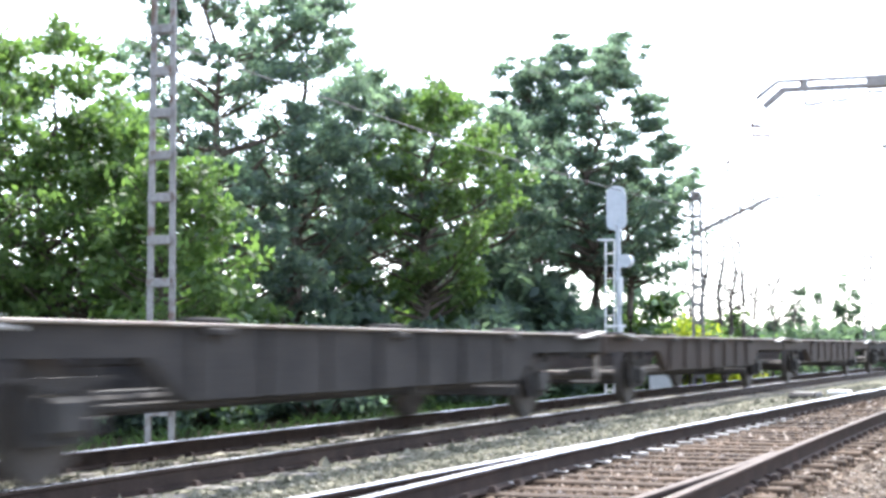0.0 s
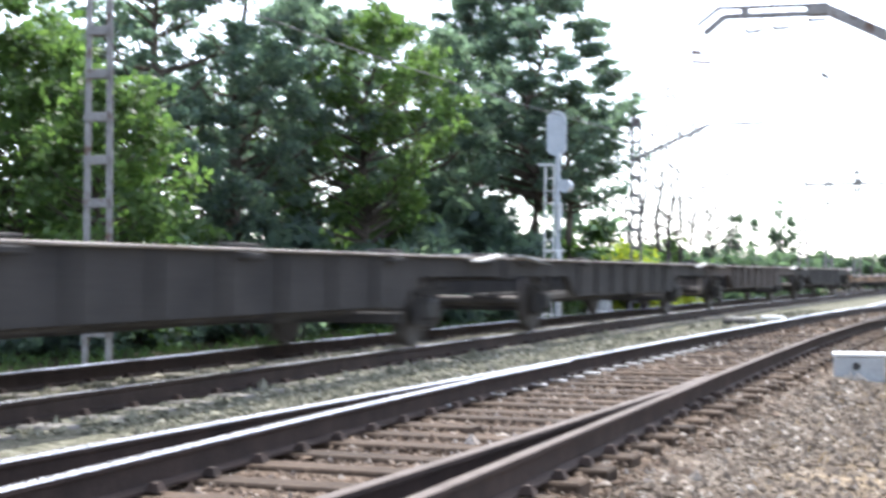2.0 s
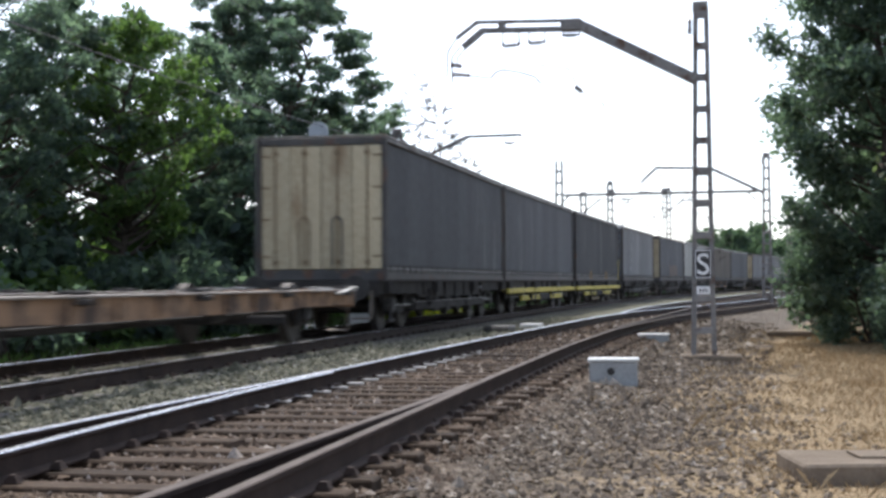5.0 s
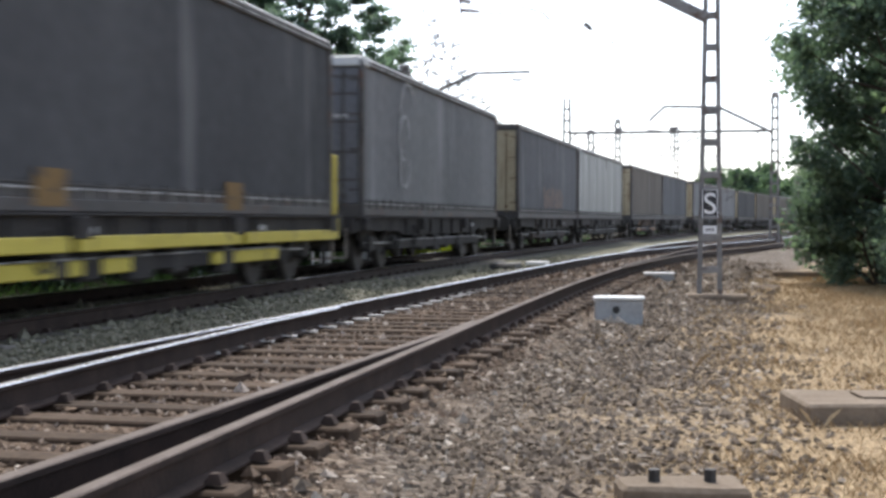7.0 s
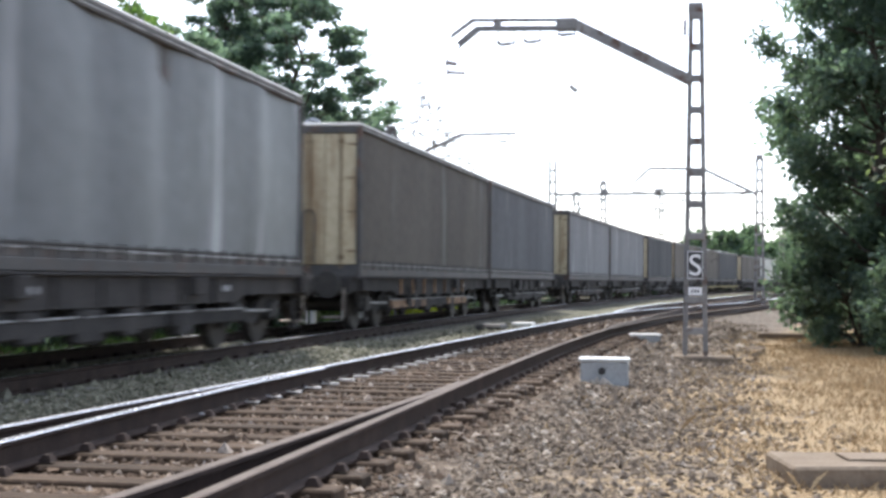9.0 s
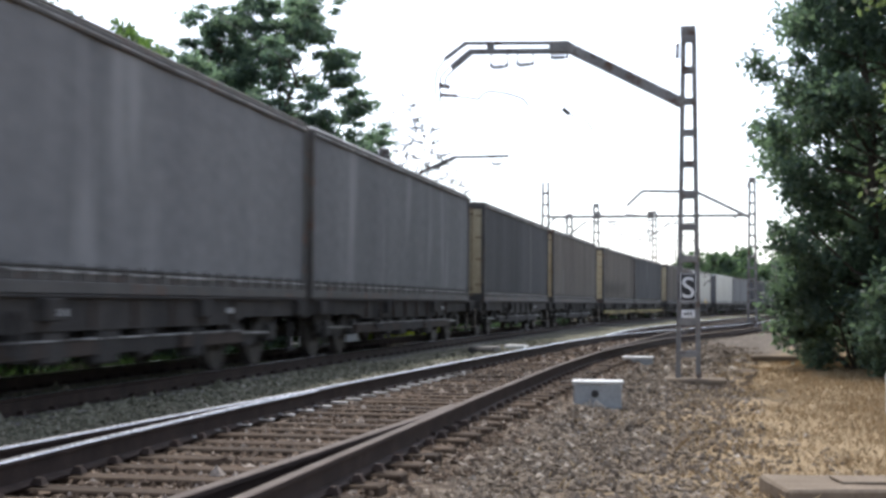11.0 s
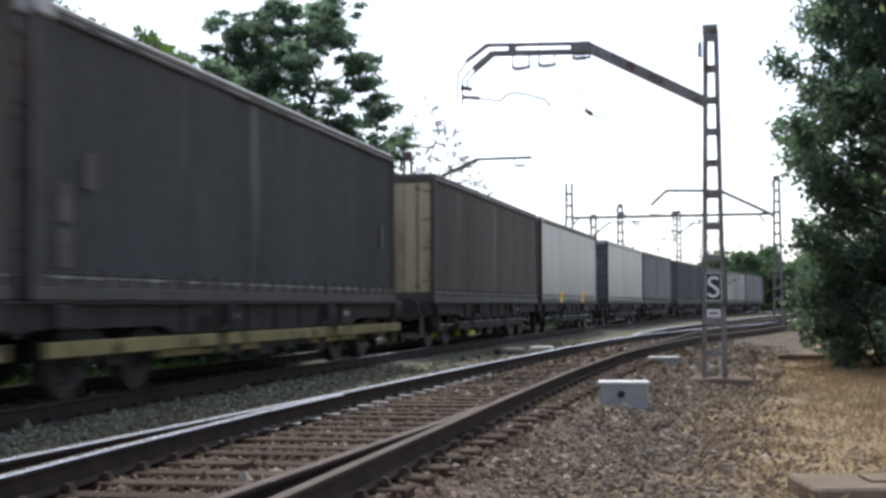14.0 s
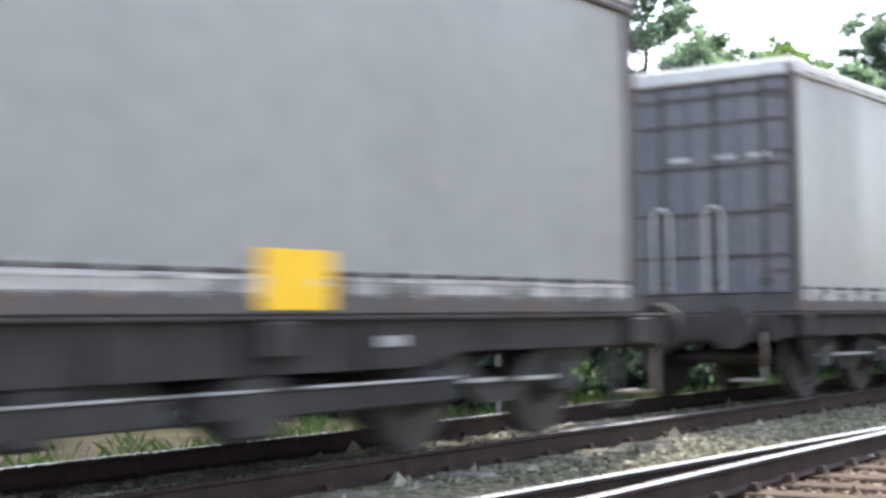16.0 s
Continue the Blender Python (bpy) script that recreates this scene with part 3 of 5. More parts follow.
def buffers(parent, y, way, z):
    for x in (-0.95, 0.95):
        bm = bmesh.new()
        beam(bm, (x, y, z), (x, y + way * 0.5, z), 0.2, sides=10)
        beam(bm, (x, y + way * 0.5, z), (x, y + way * 0.56, z), 0.46, sides=14)
        part("buffer", bm, BLACK_IRON, parent)
    bm = bmesh.new()
    beam(bm, (0, y, z - 0.05), (0, y + way * 0.6, z - 0.1), 0.09)
    part("coupling", bm, BLACK_IRON, parent)


def sill_mesh(pts, x, top):
    bm = bmesh.new()
    lo = [bm.verts.new((x - 0.06, y, z)) for y, z in pts]
    hi = [bm.verts.new((x - 0.06, y, top)) for y, z in pts]
    fs = [bm.faces.new((lo[i], lo[i + 1], hi[i + 1], hi[i])) for i in range(len(pts) - 1)]
    r = bmesh.ops.extrude_face_region(bm, geom=fs)
    bmesh.ops.translate(bm, vec=(0.12, 0, 0), verts=[v for v in r["geom"] if isinstance(v, bmesh.types.BMVert)])
    bmesh.ops.recalc_face_normals(bm, faces=bm.faces)
    return bm


def make_wagon(length, sill, kind, label, group, front, rear):
    """A two-axle flat wagon: sills, cross members, worn flanges, sockets, springs, axles; buffers where it ends a pair."""
    empty = kind != "load"
    w = thing("flat_wagon" if empty else "container_wagon", pose(0, 0, 0), label, "railway wagon", group)
    h = length / 2
    ax = h - 2.45
    top = {"load": 0.97, "deep": 1.12, "low": 0.82}[kind]
    belly = {"load": 0.62, "deep": 0.53, "low": 0.54}[kind]
    for x in (-1.18, 1.18):
        pts = [(-h, top - 0.26), (-ax - 0.75, top - 0.26), (-ax + 0.75, top - 0.26), (-ax + 1.25, belly), (ax - 1.25, belly), (ax - 0.75, top - 0.26), (ax + 0.75, top - 0.26), (h, top - 0.26)]
        part("side_sill", sill_mesh(pts, x, top - 0.03), sill if empty else UNDER, w)
        bm = bmesh.new()
        box(bm, x - 0.13, x + 0.13, -h, h, top - 0.03, top, 0.008)
        part("top_flange", bm, DECK if empty else UNDER, w, "worn steel flange" if empty else "")
        out = 1 if x > 0 else -1
        bm = bmesh.new()
        box(bm, -0.02, 0.02, -0.03, 0.03, belly + 0.02, top - 0.035)
        ys = [y for y in np.arange(-ax + 1.4, ax - 1.3, 1.15)]
        repeat("side_rib", bm, UNDER if sill in (UNDER_YELLOW, UNDER_TAN) else sill, w, [pose(x + out * 0.082, float(y), 0) for y in ys])
        bm = bmesh.new()
        if empty:
            box(bm, -0.10, 0.10, -0.22, 0.22, 0.002, 0.045, 0.015)
            box(bm, -0.02, 0.15, -0.16, 0.16, -0.10, -0.035, 0.015)
        else:
            box(bm, 0.02, 0.17, -0.17, 0.17, -0.25, -0.032, 0.015)
        ob = repeat("container_socket", bm, UNDER, w, [pose(x, float(y), top, 0, 0, 0 if out > 0 else 180) for y in np.linspace(-h + 0.6, h - 0.6, 5 if empty else 4)])
        if empty:
            # diagonal end brackets and flaps; the sunlight they catch is put into their pale colour
            for e in (-1, 1):
                bm = bmesh.new()
                beam(bm, (x * 0.98, e * (h - 1.5), top + 0.015), (x * 0.45, e * (h - 0.2), top + 0.022), 0.26, 0.03)
                part("end_bracket", bm, WORN_EDGE, w, "worn diagonal plate, paled for the sun on its top")
                bm = bmesh.new()
                beam(bm, (x + out * 0.14, e * (h - 0.25), top + 0.03), (x + out * 0.18, e * (h - 1.5), top - 0.07), 0.12, 0.025)
                part("folding_flap", bm, WORN_EDGE, w, "worn folding flap, paled for the sun on it")
        else:
            for y0, y1, mat_ in ((-ax + 0.8, -0.9, sill), (-0.7, 1.5, UNDER), (1.7, ax - 0.8, sill)):
                bm = bmesh.new()
                box(bm, x - 0.05, x + 0.05, y0, y1, 0.36, 0.52, 0.015)
                part("lower_side_beam", bm, mat_, w)
                bm = bmesh.new()
                box(bm, x - 0.07, x + 0.07, y0, y1, 0.522, 0.538, 0.004)
                part("beam_edge", bm, WORN_EDGE, w, "thin pale strip along the top")
            bm = bmesh.new()
            box(bm, -0.03, 0.03, -0.05, 0.05, 0.52, 0.70)
            repeat("hanger", bm, UNDER, w, [pose(x * 0.98, float(y), 0) for y in np.linspace(-ax + 1.2, ax - 1.2, 6)])
            for y, wd, z_ in ((-0.6, 0.3, 0.26), (0.5, 0.2, 0.30), (2.2, 0.22, 0.24), (-1.9, 0.25, 0.30), (-2.6, 0.18, 0.34)):
                bm = bmesh.new()
                box(bm, x * 0.96 - 0.1, x * 0.96 + 0.1, y - wd, y + wd, z_, 0.62, 0.03)
                part("equipment_box", bm, UNDER, w)
        for e in (-ax, ax):
            if empty:
                axle_guard(w, x * 0.87, e, top - 0.1)
            else:
                bogie_frame(w, x * 0.87, e)
    bm = bmesh.new()
    box(bm, -1.11, 1.11, -0.09, 0.09, top - 0.24, top - 0.04)
    repeat("cross_member", bm, sill, w, [pose(0, float(y), 0) for y in np.linspace(-h + 0.1, h - 0.1, 8)])
    bm = bmesh.new()
    box(bm, -0.24, 0.24, -h - (0.1 if not front else 0), h + (0.1 if not rear else 0), top - 0.34, top - 0.06, 0.02)
    part("centre_sill", bm, UNDER, w)
    for e in (-ax, ax) if empty else (-ax - 0.9, -ax + 0.9, ax - 0.9, ax + 0.9):
        part("wheelset", wheelset(bmesh.new(), e), WHEEL, w)
    for sgn, has in ((-1, front), (1, rear)):
        bm = bmesh.new()
        box(bm, -1.24, 1.24, sgn * h - 0.08, sgn * h + 0.08, top - 0.30, top - 0.002, 0.02)
        part("headstock", bm, sill if empty or sill is UNDER_YELLOW else UNDER, w)
        if has:
            buffers(w, sgn * h, sgn, top - 0.14)
            bm = bmesh.new()
            beam(bm, (1.12, sgn * (h + 0.1), top - 0.7), (1.12, sgn * (h + 0.1), top - 0.2), 0.035, sides=6)
            beam(bm, (1.12, sgn * (h + 0.1), top - 0.7), (0.75, sgn * (h + 0.1), top - 0.7), 0.035, sides=6)
            part("step", bm, DECK, w)
    bm = bmesh.new()
    beam(bm, (0.55, -1.4, 0.62), (0.55, 0.1, 0.62), 0.36, sides=12)
    part("air_tank", bm, UNDER, w)
    bm = bmesh.new()
    box(bm, 0.62, 1.05, 0.9, 1.5, 0.42, 0.74, 0.03)
    part("brake_box", bm, UNDER, w)
    if not empty:
        for x in (-1.27, 1.27):
            vs, fs, y_ = [], [], -0.2 * length
            rim = [Vector((x, y_ + 0.2 * math.cos(q * math.pi / 8), 0.62 + 0.2 * math.sin(q * math.pi / 8))) for q in range(17)]
            tube(vs, fs, rim, [0.016] * 17, 5)
            hub = Vector((x, y_, 0.62))
            tube(vs, fs, [hub - Vector((0, 0.2, 0)), hub + Vector((0, 0.2, 0))], [0.011] * 2, 5)
            tube(vs, fs, [hub - Vector((0, 0, 0.2)), hub + Vector((0, 0, 0.2))], [0.011] * 2, 5)
            tube(vs, fs, [hub, Vector((x * 0.9, y_, 0.62))], [0.018] * 2, 5)
            mesh_object("handbrake_wheel", vs, fs, UNDER, w)
            bm = bmesh.new()
            box(bm, -0.006, 0.006, -0.12, 0.12, -0.035, 0.035)
            repeat("label_plate", bm, PALE_PATCH, w, [pose(x, y_ + d_, 0.80) for d_ in (1.0, 0.43 * length)])
            bm = bmesh.new()
            box(bm, -0.03, 0.03, -0.02, 0.02, 0.20, 0.62)
            box(bm, -0.04, 0.04, -0.16, 0.16, 0.19, 0.23)
            repeat("foot_step", bm, UNDER, w, [pose(x * 0.98, d_, 0) for d_ in (-h + 0.9, h - 0.9)])
    bm = bmesh.new()
    box(bm, -0.5, 0.5, -ax + 1.0, ax - 1.0, 0.40, 0.56, 0.03)
    part("brake_rigging_cover", bm, UNDER, w)
    for e in (-1, 1):
        bm = bmesh.new()
        box(bm, -0.95, 0.95, e * (ax - 0.62) - 0.07, e * (ax - 0.62) + 0.07, 0.30, 0.44, 0.02)
        part("brake_beam", bm, UNDER, w)
    bm = bmesh.new()
    beam(bm, (0.95, -ax + 0.6, 0.50), (0.95, ax - 0.6, 0.50), 0.05, sides=6)
    part("brake_rod", bm, UNDER, w)
    return w


def draped(length, z0, z1, x, rnd, sag):
    """A curtain that hangs in soft upright folds: a grid in the plane x."""
    ny, nz = 60, 10
    verts, faces = [], []
    ph = [rnd.uniform(0, 6.28) for _ in range(4)]
    for j in range(nz + 1):
        v = j / nz
        for i in range(ny + 1):
            u = i / ny
            y = -length / 2 + length * u
            belly = math.sin(math.pi * v) * 0.012
            fold = 0.010 * math.sin(u * 41 + ph[0]) + 0.008 * math.sin(u * 17 + ph[1] + v * 1.5) + 0.005 * math.sin(u * 90 + ph[2])
            amp = math.sin(math.pi * min(u * 6, (1 - u) * 6, 0.5)) * (0.4 + 0.6 * v)
            verts.append((x + math.copysign(1, x) * (belly + fold * amp * sag), y, z0 + (z1 - z0) * v))
    k = ny + 1
    for j in range(nz):
        for i in range(ny):
            a = j * k + i
            q = (a, a + 1, a + k + 1, a + k)
            faces.append(q if x < 0 else q[::-1])
    return verts, faces


def make_container(length, curtain, door, label, seed, height=2.74, extra=""):
    """A curtain-sided swap body: frame posts, roof, doors at the leading end, curtain with straps and buckles, floor rail."""
    rnd = random.Random(seed)
    c = thing("swap_body", pose(0, 0, 0), label, "container", "swap bodies on the train")
    z0, z1, h = 0.0, height, length / 2
    bm = bmesh.new()
    box(bm, -1.20, 1.20, -h + 0.03, h - 0.03, 0.30, z1 - 0.12)
    part("inner_body", bm, EDGE_STEEL, c)
    bm = bmesh.new()
    box(bm, -1.25, 1.25, -h, h, z1 - 0.05, z1, 0.02)
    part("roof", bm, PALE_RAIL if seed in (2, 3, 5, 6, 7, 9, 12, 13, 15, 16) else EDGE_STEEL, c)
    for x in (-1.24, 1.24):
        bm = bmesh.new()
        box(bm, x - 0.035, x + 0.035, -h, h, z1 - 0.16, z1 - 0.052, 0.012)
        part("roof_rail", bm, PALE_RAIL if seed == 16 else EDGE_STEEL, c)
        bm = bmesh.new()
        box(bm, x - 0.040, x + 0.040, -h + 0.02, h - 0.02, z1 - 0.125, z1 - 0.105, 0.004)
        part("gutter", bm, WORN_EDGE, c)
        bm = bmesh.new()
        box(bm, x - 0.05, x + 0.03, -h, h, z0, 0.13, 0.012)
        part("floor_rail", bm, EDGE_STEEL, c)
        vs, fs = draped(length - 0.16, 0.25, z1 - 0.16, 1.235 * math.copysign(1, x), rnd, 0.8 if curtain != "pale" else 2.2)
        part_ob = mesh_object("curtain", vs, fs, CURTAINS[curtain], c, True)
        part_ob["label"] = "dirty %s tarpaulin curtain" % {"slate": "slate grey", "grey": "grey", "brown": "brownish grey", "dark": "nearly black", "pale": "pale streaked", "silver": "silver grey"}[curtain]
        out = 1 if x > 0 else -1
        bm = bmesh.new()
        box(bm, -0.010, 0.010, -0.016, 0.016, 0.10, 0.30)
        box(bm, -0.004, 0.018, -0.032, 0.032, 0.18, 0.22)
        n = int(length / 0.55)
        repeat("strap", bm, PALE_RAIL if curtain == "silver" else STRAP, c, [pose(x + out * 0.02, -h + 0.35 + q * (length - 0.7) / (n - 1), 0, 0, 0, 0 if out > 0 else 180) for q in range(n)])
        bm = bmesh.new()
        box(bm, x - 0.02, x + 0.012, -h + 0.1, h - 0.1, 0.13, 0.245, 0.005)
        part("side_board", bm, WORN_EDGE if curtain == "silver" else EDGE_STEEL, c)
        bm = bmesh.new()
        box(bm, x + out * 0.012 - 0.012, x + out * 0.012 + 0.012, -h + 0.09, h - 0.09, 0.205, 0.228, 0.004)
        part("tension_rail", bm, WORN_EDGE, c, "thin worn light rail")
        bm = bmesh.new()
        box(bm, x + out * 0.004 - 0.012, x + out * 0.004 + 0.012, -h + 0.09, h - 0.09, 0.25, 0.275, 0.004)
        part("hem", bm, STRAP, c)
        for e in (-1, 1):
            bm = bmesh.new()
            box(bm, x - 0.06, x + 0.035, e * h - 0.06, e * h + 0.06, z0, z1 - 0.05, 0.015)
            part("corner_post", bm, EDGE_STEEL, c)
    if seed in (3, 5, 13, 15, 16):
        bm = bmesh.new()
        box(bm, -1.285, 1.285, -h - 0.06, -h + 0.34, z1 - 0.17, z1 + 0.015, 0.025)
        part("roof_end_cap", bm, PALE_RAIL, c, "pale cap over the roof's end")
    for e in (-1, 1):
        bm = bmesh.new()
        box(bm, -1.18, 1.18, e * h - 0.045, e * h + 0.045, z1 - 0.19, z1 - 0.052, 0.01)
        part("top_beam", bm, PALE_RAIL if extra == "white_top" else EDGE_STEEL, c)
        bm = bmesh.new()
        box(bm, -1.18, 1.18, e * h - 0.045, e * h + 0.045, 0.0, 0.2, 0.01)
        part("bottom_beam", bm, EDGE_STEEL, c)
        for x0, x1, bar, hinge in ((-1.17, -0.61, -0.9, -1.12), (-0.60, -0.01, -0.32, None), (0.01, 0.60, 0.32, None), (0.61, 1.17, 0.9, 1.12)):
            bm = bmesh.new()
            box(bm, x0, x1, e * h - 0.028, e * h + 0.028, 0.21, z1 - 0.20, 0.012)
            leaf = part("door", bm, door, c)
            bm = bmesh.new()
            y = e * (h + 0.055)
            beam(bm, (bar, y, 0.14), (bar, y, z1 - 0.16), 0.038, sides=8)
            for z in (0.34, z1 - 0.34):
                box(bm, bar - 0.05, bar + 0.05, e * (h + 0.04) - 0.016, e * (h + 0.04) + 0.016, z - 0.04, z + 0.04)
            part("locking_bar", bm, CREAM_DARK if door is CREAM else STRAP, leaf)
            if hinge is None:
                bm = bmesh.new()
                w_ = math.copysign(0.20, bar)
                y += e * 0.03
                for a, b in (((bar - w_ / 2, 0.24), (bar - w_ / 2, 1.10)), ((bar - w_ / 2, 1.10), (bar - w_ / 4, 1.18)), ((bar - w_ / 4, 1.18), (bar + w_ / 4, 1.18)), ((bar + w_ / 4, 1.18), (bar + w_ / 2, 1.10)), ((bar + w_ / 2, 1.10), (bar + w_ / 2, 0.24))):
                    beam(bm, (a[0], y, a[1]), (b[0], y, b[1]), 0.032, sides=6)
                part("door_handle", bm, (EDGE_STEEL if bar > 0 else CREAM_DARK) if door is CREAM else PALE_RAIL, leaf, "bent tubular door hoop")
            else:
                bm = bmesh.new()
                box(bm, -0.09, 0.09, -0.010, 0.010, -0.02, 0.02)
                repeat("hinge", bm, CREAM_DARK if door is CREAM else EDGE_STEEL, leaf, [pose(hinge * 0.98, e * (h + 0.036), z) for z in (0.45, 1.15, 1.75, 2.35)])
        if door is not CREAM:
            bm = bmesh.new()
            box(bm, -1.15, 1.15, -0.012, 0.012, -0.02, 0.02)
            repeat("door_rib", bm, STRAP, c, [pose(0, e * (h + 0.03), z) for z in (0.62, 1.1, 1.62, 2.1, 2.4)])
            bm = bmesh.new()
            box(bm, -0.13, 0.13, -0.004, 0.004, -0.03, 0.03)
            repeat("marking_bar", bm, PALE_PATCH, c, [pose(x, e * (h + 0.037), 1.72) for x in (-0.1, 0.45, 0.85)])
    if extra == "yellow":
        for y in (-2.85, 2.60):
            bm = bmesh.new()
            box(bm, 1.268, 1.276, y - 0.34, y + 0.34, 0.03, 0.40, 0.002)
            part("lifting_mark", bm, YELLOW_PLATE, c, "bright yellow grab plate")
    if extra == "graffiti":
        # broad leaning strokes that lie over one another, one piece of faded paint
        bm = bmesh.new()
        for i, y in enumerate(np.linspace(-1.5, 2.3, 11)):
            top = 0.82 + 0.24 * rnd.random()
            tilt = rnd.uniform(-0.25, 0.3)
            d = 1.2625 + 0.0006 * i
            beam(bm, (d, y, 0.30 + 0.1 * rnd.random()), (d, y + tilt, top), 0.001, rnd.uniform(0.42, 0.66))
            if i % 3:
                z = rnd.choice((0.42, 0.62, 0.84))
                beam(bm, (d + 0.0003, y - 0.05, z), (d + 0.0003, y + rnd.uniform(0.25, 0.42), z + rnd.uniform(-0.12, 0.16)), 0.001, rnd.uniform(0.09, 0.15))
        part("faded_lettering", bm, ORANGE_STAIN, c, "faded orange lettering")["kind"] = "stuff"
    if extra == "letters":
        # pale upright strokes and bars of worn lettering, one painted piece
        bm = bmesh.new()
        y = -6.2
        while y < 2.6:
            d, wd = 1.266, rnd.uniform(0.55, 0.85)
            low, top = 0.36 + rnd.uniform(-0.04, 0.06), 0.98 + rnd.uniform(-0.08, 0.14)
            beam(bm, (d, y, low), (d, y + rnd.uniform(-0.1, 0.1), top), 0.001, 0.13)
            beam(bm, (d + 0.0012, y + wd * 0.7, low + rnd.uniform(0, 0.3)), (d + 0.0012, y + wd * rnd.uniform(0.2, 0.8), top), 0.001, 0.16)
            y += wd + 0.25
        part("worn_lettering", bm, PALE_STAIN, c, "worn pale lettering")["kind"] = "stuff"
    if extra == "swirl":
        bm = bmesh.new()
        for cy, cz, rr, a0, a1 in ((-3.9, 1.50, 0.42, 0, 270), (-3.85, 0.95, 0.38, 120, 380), (-3.6, 1.95, 0.62, 20, 170)):
            for a in range(a0, a1, 12):
                q, q2 = radians(a), radians(a + 12)
                beam(bm, (1.268, cy + rr * math.cos(q), cz + rr * math.sin(q)), (1.268, cy + rr * math.cos(q2), cz + rr * math.sin(q2)), 0.006, 0.06)
        part("scrawl", bm, PALE_PATCH, c, "pale scrawled loops")["kind"] = "stuff"
    if extra == "patches":
        for y, z, a, b in ((-6.10, 1.25, 0.13, 0.18), (-6.67, 0.91, 0.13, 0.18), (-6.67, 0.49, 0.13, 0.18), (6.25, 1.17, 0.13, 0.20)):
            bm = bmesh.new()
            box(bm, 1.268, 1.272, y - a, y + a, z - b, z + b, 0.001)
            part("patch", bm, PALE_STAIN, c, "pale rectangular patch")
    if extra == "orange_marks":
        for y in (-2.86, 2.35):
            bm = bmesh.new()
            box(bm, 1.268, 1.274, y - 0.33, y + 0.33, 0.05, 0.40, 0.002)
            part("lifting_mark", bm, ORANGE_MARK, c, "dirty orange square mark")
    return c


# start and end along the train, curtain, doors, extra, label
LOADS = [
    (-94.9, -81.0, "slate", CREAM, "", "grimy slate curtain swap body with stained cream end doors"),
    (-80.5, -65.4, "slate", GREY_DOOR, "", "slate grey curtain-sided swap body on a yellow wagon"),
    (-64.3, -50.1, "dark", GREY_DOOR, "orange_marks", "dark grey curtain-sided swap body on a yellow wagon"),
    (-47.9, -33.9, "grey", GREY_DOOR, "swirl", "grey curtain-sided swap body with pale scrawls"),
    (-30.1, -16.9, "slate", CREAM, "graffiti", "dark curtain-sided swap body with faded orange lettering"),
    (-16.3, -1.7, "pale", GREY_DOOR, "", "pale streaked curtain-sided swap body"),
    (2.2, 16.4, "brown", CREAM, "", "brownish grey curtain swap body with yellowed cream doors"),
    (16.8, 30.0, "slate", GREY_DOOR, "", "dark slate curtain-sided swap body"),
    (34.4, 48.2, "grey", CREAM, "", "grey curtain swap body with stained cream doors"),
    (48.7, 63.7, "grey", GREY_DOOR, "", "dull grey curtain-sided swap body"),
    (66.2, 79.6, "dark", CREAM, "", "dark curtain swap body with cream end doors"),
    (81.2, 95.1, "brown", CREAM, "", "brownish grey curtain swap body with cream doors"),
    (98.1, 111.6, "brown", CREAM, "letters", "grey-brown curtain swap body with orange-stained doors"),
    (112.1, 126.6, "dark", GREY_DOOR, "patches", "dark slate swap body with small pale patches"),
    (130.4, 145.4, "brown", CREAM, "", "dark brownish swap body with tall cream doors"),
    (146.3, 160.5, "silver", GREY_DOOR, "yellow", "silver-grey swap body with bright yellow plates"),
    (164.3, 178.0, "silver", GREY_DOOR, "", "pale grey swap body with dark blue-grey doors"),
    (178.4, 192.0, "grey", GREY_DOOR, "", "grey curtain-sided swap body"),
    (195.4, 209.4, "dark", GREY_DOOR, "", "dark slate curtain-sided swap body"),
    (209.9, 223.7, "grey", CREAM, "", "grey curtain-sided swap body"),
    (227.4, 241.4, "pale", GREY_DOOR, "", "pale streaked curtain-sided swap body"),
    (241.9, 255.7, "grey", GREY_DOOR, "", "grey curtain-sided swap body"),
]
FLOOR = 0.975
# start and end along the train, sill, kind, label, buffers in front and behind
WAGONS = []
for k in range(8):
    a = -254.9 + 15.77 * k
    WAGONS.append((a, a + 15.4, UNDER_BROWN if k in (2, 3, 6) else UNDER, "deep", "empty grimy flat wagon with a deep sill and worn edges", k % 2 == 0, k % 2 == 1))
WAGONS.append((-128.3, -113.1, UNDER_ORANGE, "low", "empty low flat wagon in faded orange paint", True, False))
WAGONS.append((-112.6, -97.4, UNDER_ORANGE, "low", "empty low flat wagon in faded orange paint", False, True))
for k, (a, b, *rest) in enumerate(LOADS):
    before = a - LOADS[k - 1][1] if k else 9
    after = LOADS[k + 1][0] - b if k + 1 < len(LOADS) else 9
    yellow = k in (1, 2, 12, 13)
    WAGONS.append((a - min(before / 2 - 0.1, 0.55), b + min(after / 2 - 0.1, 0.55), (UNDER_YELLOW if a < 0 else UNDER_TAN) if yellow else UNDER_ORANGE if k == 6 else (UNDER_BROWN if k in (4, 8, 9, 14) else UNDER), "load", "yellow container wagon under its load" if yellow else "grimy container wagon under its load", before > 1.4, after > 1.4))


